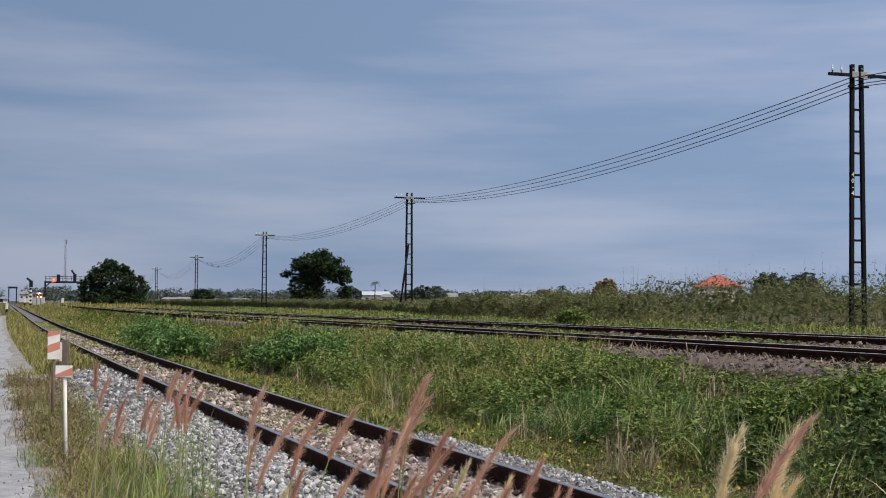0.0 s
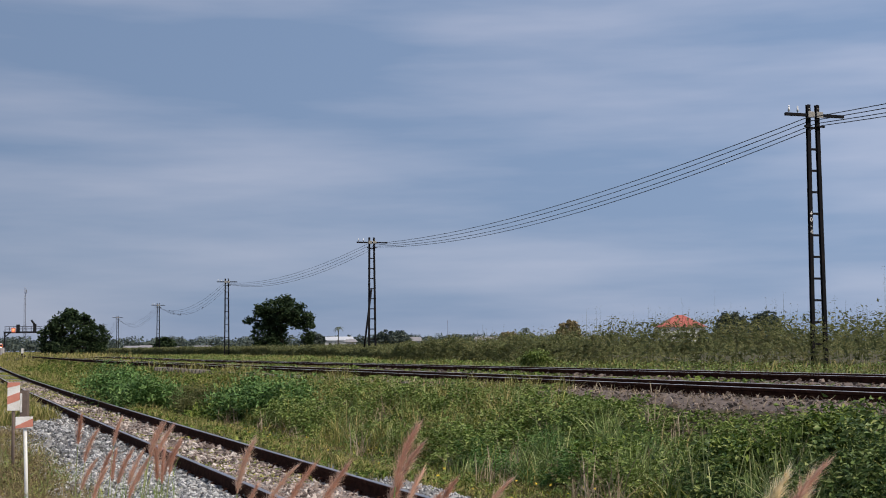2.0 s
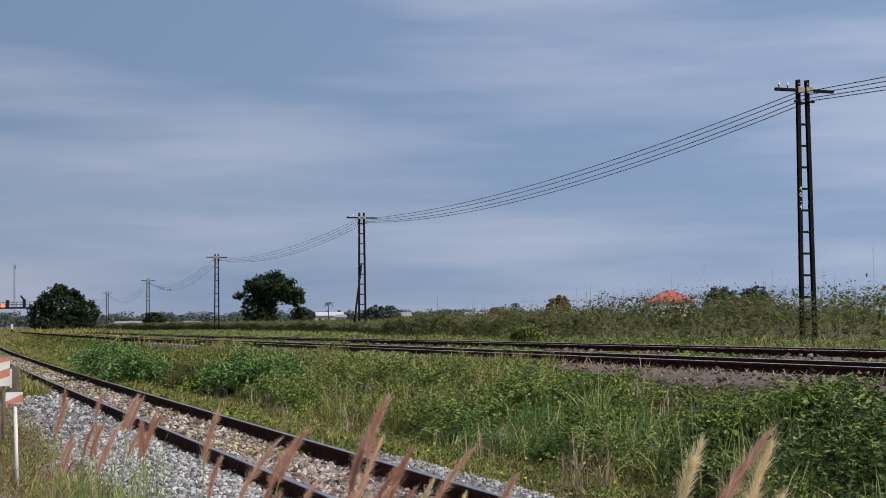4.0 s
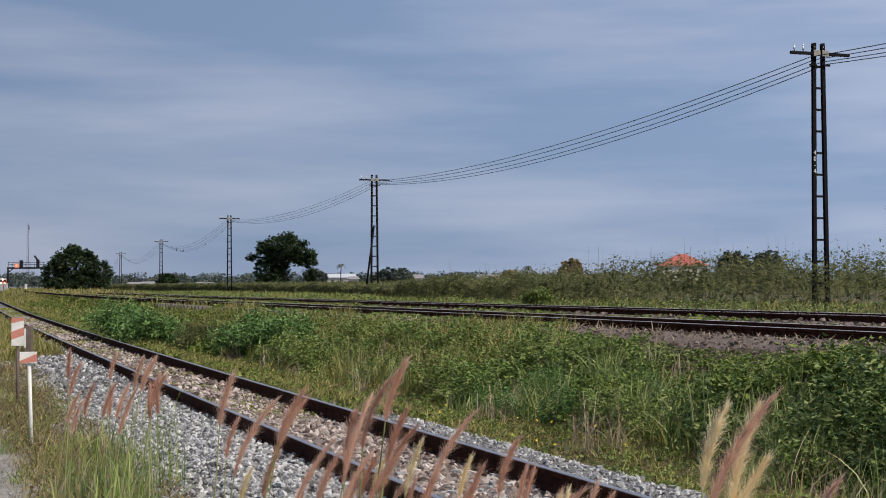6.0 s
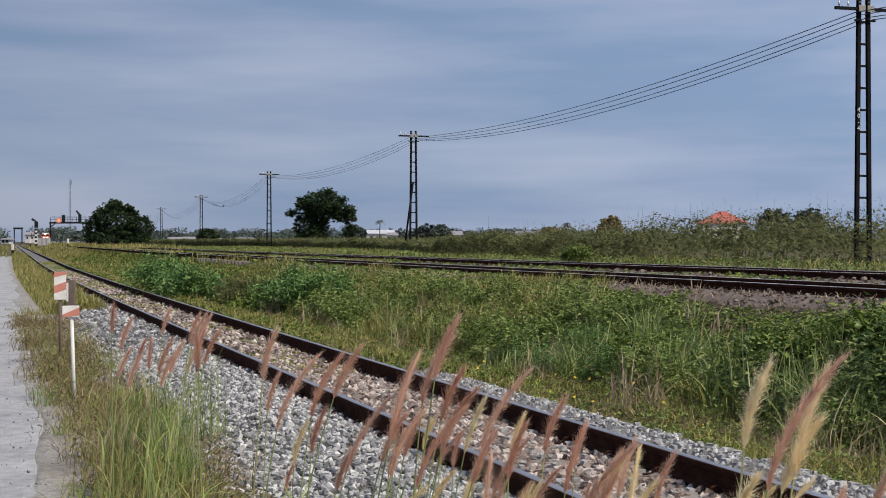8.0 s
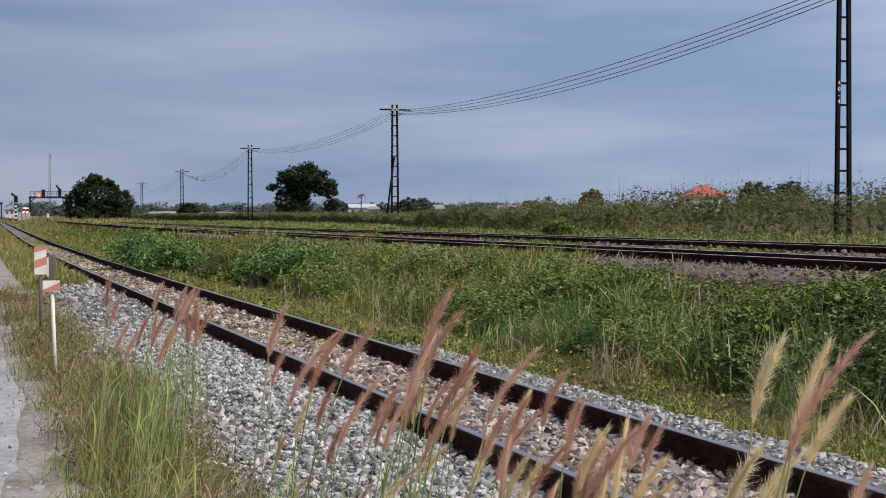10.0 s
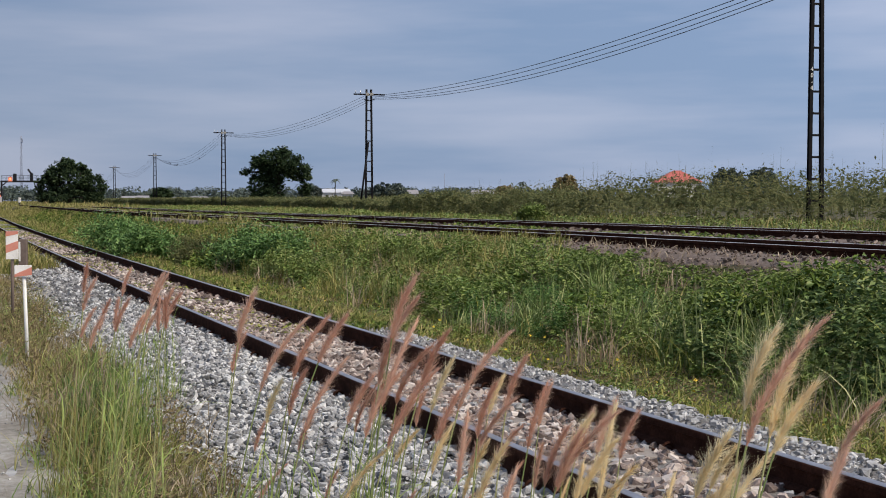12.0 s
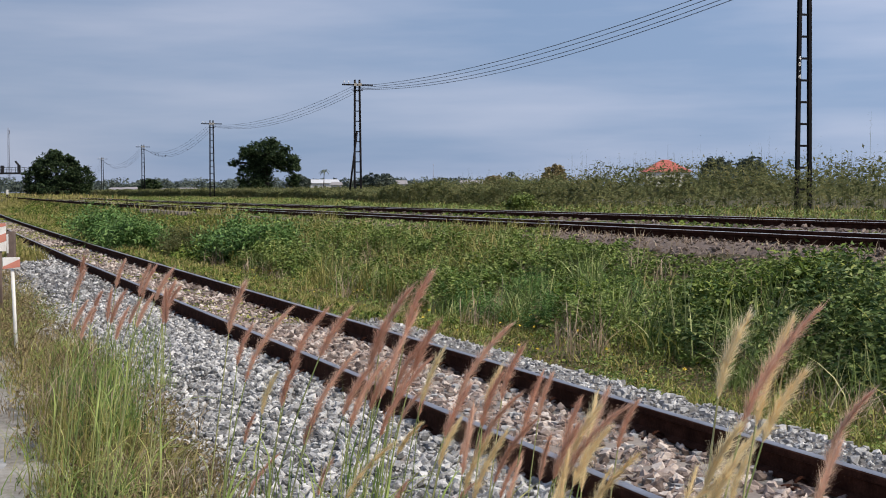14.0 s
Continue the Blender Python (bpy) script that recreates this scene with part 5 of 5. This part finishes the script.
# ---- fountain grass at the roadside, nodding in the wind ----
def stalk_meshes(seed, h, lean, head_len):
    """Stem with leaves and a bristly head, bent to the right."""
    rng = np.random.default_rng(seed)
    nod = rng.uniform(0.04, 0.32)

    def axis(t):
        u = max(0.0, t - (h - head_len) / h) * h / head_len
        return np.array([lean * h * t ** 4 + nod * head_len * u * u, 0.02 * h * math.sin(3 * t + seed), h * (t - 0.12 * lean * t * t) - 0.5 * nod * nod * head_len * u * u])
    full = h / (h - head_len)
    v, f = [], []
    sides = 5
    ts = np.linspace(0, (h - head_len) / h, 12)
    for i, t in enumerate(ts):
        c, r = axis(t), 0.0025 * (1.15 - 0.6 * t)
        for k in range(sides):
            a = 2 * math.pi * k / sides
            v.append(c + np.array([r * math.cos(a), r * math.sin(a), 0]))
        if i:
            for k in range(sides):
                q = (k + 1) % sides
                a0, b0 = (i - 1) * sides, i * sides
                f.append((a0 + k, a0 + q, b0 + q, b0 + k))
    stem = (np.array(v), np.array(f))
    v, f = [], []
    for k in range(6):
        t0 = rng.uniform(0.05, 0.62)
        a = rng.uniform(0, 2 * math.pi)
        ln, w = rng.uniform(0.22, 0.42), rng.uniform(0.005, 0.009)
        c = axis(t0)
        d = np.array([math.cos(a), math.sin(a), 0])
        s = np.array([-math.sin(a), math.cos(a), 0])
        b = len(v)
        for i in range(5):
            u = i / 4
            p = c + d * ln * (0.25 * u + 0.4 * u * u) + np.array([0.06 * u, 0, ln * (0.95 * u - 0.55 * u * u)])
            ww = w * 0.5 * (1 - u) ** 0.6
            v += [p - s * ww, p + s * ww + np.array([0, 0, 0.0005])]
            if i:
                j = b + 2 * i
                f.append((j - 2, j - 1, j + 1, j))
    leaf = (np.array(v), np.array(f))
    v, f = [], []
    t1 = (h - head_len) / h
    m = 1800
    for k in range(m):
        u = rng.uniform(0, 1)
        t = t1 + (1 - t1) * u
        c = axis(t)
        tan = axis(min(1.0, t + 0.01)) - axis(t - 0.01)
        tan /= np.linalg.norm(tan)
        d = rng.standard_normal(3)
        d -= tan * d.dot(tan)
        d /= np.linalg.norm(d)
        swell = (math.sin(math.pi * min(1, 0.16 + u * 0.80)) ** 0.6) * 0.0150 * (1 + 0.22 * math.sin(23 * u + seed) + 0.15 * math.sin(51 * u))
        if k % 3:
            reach, ahead = rng.uniform(0.2, 0.85), rng.uniform(0.006, 0.020)
        else:
            reach, ahead = rng.uniform(0.7, 1.9), rng.uniform(0.010, 0.040)
        tip = c + d * swell * reach + tan * ahead
        s = np.cross(d, tan) * 0.00058
        b = len(v)
        v += [c - s, c + s, tip]
        f.append((b, b + 1, b + 2))
    head_arr = (np.array(v), np.array(f))
    v, f = [], []
    for i in range(9):
        u = i / 8
        c, r = axis(t1 + (1 - t1) * u), 0.0034 * math.sin(math.pi * (0.08 + 0.9 * u)) ** 0.6
        for k in range(6):
            a = 2 * math.pi * k / 6
            v.append(c + np.array([r * math.cos(a), r * math.sin(a), 0]))
        if i:
            for k in range(6):
                q = (k + 1) % 6
                f.append(((i - 1) * 6 + k, (i - 1) * 6 + q, i * 6 + q, i * 6 + k))
    core = (np.array(v), np.array(f))
    return stem, leaf, head_arr, core


STALK_KINDS = {}


def stalk_kind(kind):
    if kind not in STALK_KINDS:
        pale, v = kind
        h, lean, ln = 1.16, (0.015, 0.045, 0.07, 0.09)[v % 4] * (1.4 if pale else 1.0), (0.12, 0.155, 0.11, 0.18)[v % 4]
        made = []
        for (verts, faces), mat in zip(stalk_meshes(200 + v + 10 * pale, h, lean, ln), (M_STEM, M_GRASS_TUFT, M_HEAD_PALE if pale else M_HEAD, M_HEAD_PALE if pale else M_HEAD)):
            ob = array_mesh("pattern", verts, faces, mat)
            made.append(ob.data)
            bpy.data.objects.remove(ob)
        STALK_KINDS[kind] = (made, h, lean)
    return STALK_KINDS[kind]


STALKS = []
YAW = random.Random(21)
GUST = [(0, 4.8), (0.5, 6.5), (1, 8), (1.5, 9.3), (2, 8.5), (2.5, 7.5), (3, 7), (4, 5.8), (5.5, 5.5), (6.5, 4.6), (7, 5), (7.5, 5.5), (8, 7), (9, 8.8),
        (10.5, 9.5), (11, 10), (11.5, 9), (12.5, 7.8), (13, 9), (14, 9.8)]


def stalk(b, d, tip, pale, v):
    """A stalk whose tip stands at that bearing, distance and height in the usual wind."""
    meshes, h0, lean = stalk_kind((pale, v % 4))
    x, y = at(b, d)
    ground_z = level_at(x, y)
    size = max(0.55, (tip - ground_z) / (h0 * 0.985))
    turn = YAW.gauss(0, 0.7)
    tilt = YAW.gauss(0, 2.2)
    x -= size * h0 * (lean * math.cos(turn) + math.sin(radians(3.5 + tilt)))
    y -= size * h0 * lean * math.sin(turn)
    m = Matrix.Translation((x, y, level_at(x, y) - 0.01)) @ Matrix.Diagonal((size, size, size, 1))
    thing = new("fountain_grass")
    thing.empty_display_size = 0.1
    thing.matrix_basis = m
    tagged(thing, "cream bristly fountain grass head on a thin stem" if pale else "russet bristly fountain grass head on a thin stem", "grass stalk", "fountain grass by the road")
    for name, mesh in zip(("stem", "leaves", "seed_head", "head_core"), meshes):
        ob = new(name, mesh)
        ob.parent = thing
    STALKS.append((thing, Vector((x, y, level_at(x, y) - 0.01)), size, turn, tilt))


# the tallest stalks: bearing, distance, height of the tip
for k, (b, d, tip) in enumerate(((0.0025, 3.0, 1.14), (-0.012, 3.1, 1.10), (-0.061, 3.2, 1.07), (-0.10, 3.3, 1.04), (-0.129, 3.4, 1.08), (-0.08, 3.3, 1.04),
                                 (0.015, 3.0, 1.03), (0.050, 3.0, 1.04), (0.080, 2.9, 0.97), (0.094, 2.9, 0.92), (0.14, 2.7, 0.91), (-0.06, 3.1, 0.97),
                                 (-0.0915, 3.2, 0.91), (-0.028, 2.9, 0.95), (0.032, 2.8, 0.93),
                                 (-0.02, 3.0, 1.08), (-0.03, 3.05, 1.02), (0.004, 3.1, 1.0), (-0.038, 2.95, 0.94), (-0.005, 2.9, 0.97), (0.058, 2.75, 0.93), (0.045, 2.7, 0.88))):
    stalk(b, d, tip, 0, k)
for k, (b, d, tip, pale) in enumerate(((0.265, 2.05, 1.137, 0), (0.242, 2.1, 1.11, 1), (0.278, 2.1, 1.115, 1), (0.284, 2.1, 1.03, 1), (0.146, 2.5, 0.935, 1),
                                       (0.12, 2.4, 0.93, 1), (0.065, 2.5, 0.87, 1), (0.30, 2.2, 0.90, 0), (0.26, 2.3, 0.92, 1), (0.235, 2.2, 0.88, 1), (0.33, 2.3, 0.98, 0),
                                       (0.215, 1.95, 0.98, 1), (0.20, 1.95, 0.93, 1), (0.228, 2.0, 0.91, 1), (0.205, 2.0, 0.86, 0), (0.125, 2.35, 0.92, 0), (0.137, 2.4, 0.97, 0), (0.11, 2.4, 0.90, 0), (0.12, 2.3, 0.86, 1), (0.145, 2.3, 0.90, 1), (0.155, 2.35, 0.86, 1))):
    stalk(b, d, tip, pale, k + 3)
rng_st = random.Random(9)
for k in range(18):
    stalk(rng_st.uniform(-0.245, -0.165), rng_st.uniform(4.6, 6.2), rng_st.uniform(0.90, 1.07), 0, 2 * k)
for k in range(32):
    stalk(rng_st.uniform(-0.13, 0.16), rng_st.uniform(2.7, 3.9), rng_st.uniform(0.62, 0.96), 1 if rng_st.random() < 0.2 else 0, k)
for k in range(10):
    stalk(rng_st.uniform(0.07, 0.30), rng_st.uniform(2.2, 2.8), rng_st.uniform(0.62, 0.88), 1 if rng_st.random() < 0.6 else 0, k)


# ---- green grass tufts ----
def build_tuft(b, d, h, r, k, seed, label, mat):
    rng = np.random.default_rng(seed)
    x, y = at(b, d)
    a, q = rng.uniform(0, 2 * np.pi, k), r * rng.uniform(0, 1, k) ** 0.7
    base = np.stack([q * np.cos(a), q * np.sin(a), 0 * q - 0.01], 1)
    # upright stems, each with short blades springing from it, over a skirt of low leaves
    rise = h * rng.uniform(0.5, 1.15, k)
    low = base[rng.integers(0, k, 2 * k)] * np.array([1.1, 1.1, 1])
    t = rng.uniform(0.1, 0.8, (k, 4))
    twigs = base[:, None, :] + np.array([0, 0, 1.0]) * (rise[:, None] * t)[:, :, None]
    twigs = twigs.reshape(-1, 3)
    ob = blades("grass_tuft", np.concatenate([base, low, twigs]), np.concatenate([rise, h * rng.uniform(0.12, 0.5, 2 * k), rng.uniform(0.08, 0.2, 4 * k)]),
                np.concatenate([np.full(k, 0.0042), 0.006 * rng.uniform(0.5, 1.3, 2 * k), 0.0052 * rng.uniform(0.6, 1.3, 4 * k)]),
                np.concatenate([0.02 + 0.16 * rng.uniform(0, 1, k), 0.2 + 0.9 * rng.uniform(0, 1, 2 * k), 0.35 + 0.6 * rng.uniform(0, 1, 4 * k)]), rng, mat, label, "grass tuft",
                levels=(0.0, 0.25, 0.5, 0.75), wind=0.3)
    del ob["kind"]
    tagged(ob, group="grass tufts on the verge")
    p = Vector((x, y, level_at(x, y)))
    ob.matrix_basis = Matrix.Translation(p)
    STALKS.append((ob, p, 1.0, 0.0, 0.0))


T_GREEN, T_DRY = "fresh green tall grass tuft on the verge", "yellowing tall grass tuft on the verge"
for k, (b, d, h, r, c, dry) in enumerate(((-0.222, 8.3, 0.55, 0.26, 70, 0), (-0.208, 8.0, 0.80, 0.22, 60, 0), (-0.240, 8.6, 0.46, 0.24, 50, 1), (-0.222, 7.2, 0.50, 0.22, 70, 1), (-0.205, 7.0, 0.55, 0.2, 60, 0),
                                          (-0.190, 6.9, 0.36, 0.2, 46, 1), (-0.250, 7.6, 0.34, 0.2, 40, 1), (-0.235, 6.3, 0.42, 0.18, 46, 1), (-0.165, 6.4, 0.30, 0.2, 36, 1), (-0.178, 9.5, 0.66, 0.18, 40, 0),
                                          (-0.06, 3.1, 0.94, 0.12, 26, 0), (-0.11, 3.3, 0.88, 0.12, 22, 0), (0.0, 2.95, 0.95, 0.13, 26, 0), (0.06, 2.8, 0.84, 0.10, 18, 0), (-0.03, 3.4, 0.86, 0.14, 24, 0),
                                          (-0.09, 3.0, 0.70, 0.12, 20, 0), (0.03, 3.2, 0.72, 0.12, 20, 0), (-0.13, 3.7, 0.66, 0.12, 16, 0), (-0.222, 8.2, 0.38, 0.22, 90, 0), (-0.205, 7.4, 0.32, 0.2, 70, 0), (0.13, 2.6, 0.80, 0.10, 12, 1), (0.22, 2.2, 0.80, 0.07, 12, 1))):
    build_tuft(b, d, h, r, c, 300 + k, T_DRY if dry else T_GREEN, M_GRASS_DRY if dry else (M_LEAF_BUSH if h < 0.45 else M_GRASS_TUFT))


for k, (b, d, h, r, c) in enumerate(((-0.225, 7.6, 0.58, 0.25, 26), (-0.205, 7.9, 0.62, 0.2, 22), (-0.162, 6.3, 0.26, 0.22, 40), (-0.25, 8.4, 0.34, 0.25, 30), (-0.19, 6.2, 0.30, 0.2, 34))):
    build_tuft(b, d, h, r, c, 340 + k, "dead straw-coloured grass tuft on the verge", M_STRAW)


# ---- single ballast stones nearest the road ----
def single_stones():
    rng = np.random.default_rng(8)
    bed = bpy.data.objects["ballast_bed"]
    made = []
    for k in range(6):
        v, f = stone_template(rng)
        ob = array_mesh("stone", v * 0.035, f, M_STONE)
        made.append(ob.data)
        bpy.data.objects.remove(ob)
    for k in range(280):
        s, n = rng.uniform(5.0, 9.0), rng.uniform(1.4, 5.0)
        if abs(abs(n - 3.15) - 0.5325) < 0.07:
            continue
        p = ground_points(np.array([s]), np.array([n]))[0]
        ob = new("stone", made[k % 6])
        ob.parent = bed
        q = rng.uniform(0.7, 1.25)
        ob.matrix_basis = Matrix.Translation((p[0], p[1], p[2] + 0.025)) @ Matrix.Rotation(rng.uniform(0, 6.28), 4, "Z") @ Matrix.Diagonal((q, q, q, 1))


single_stones()


def motions():
    times = [0.25 * k for k in range(57)]
    rng = random.Random(12)
    gt, ga = [g[0] for g in GUST], [g[1] for g in GUST]
    for thing, p, size, turn, tilt in STALKS:
        tuft = thing.type == "MESH"
        phase, period, own = rng.uniform(0, 6.28), rng.uniform(1.1, 1.9), rng.uniform(0.6, 1.5)
        late = 0.12 * (p.x + 1.0)
        rows = []
        for t in times:
            wind = float(np.interp(t - late, gt, ga)) - 3.5
            a = wind + own * math.sin(6.283 * t / period + phase)
            c = 0.8 * own * math.sin(6.283 * t / (period * 1.37) + phase * 2)
            if tuft:
                a, c = 0.35 * (a - 3.5), 0.4 * c
            rows.append((t, Matrix.Translation(p) @ pose(0, 0, 0, c, a + tilt, 0) @ Matrix.Rotation(turn, 4, "Z")))
        walk(thing, rows)
        thing.scale = (size, size, size)
    rows = []
    for t in (0.0, 3.5, 7.0, 10.5, 14.0):
        s = 512 - 3.4 * t
        x, y = plan(s, centre_2(s))
        x2, y2 = plan(s + 10, centre_2(s + 10))
        turn = math.degrees(math.atan2(-(x2 - x), y2 - y))
        rows.append((t, pose(x, y, FIELD + 0.137, 0, 0, turn)))
    walk(LOCO, rows)


motions()
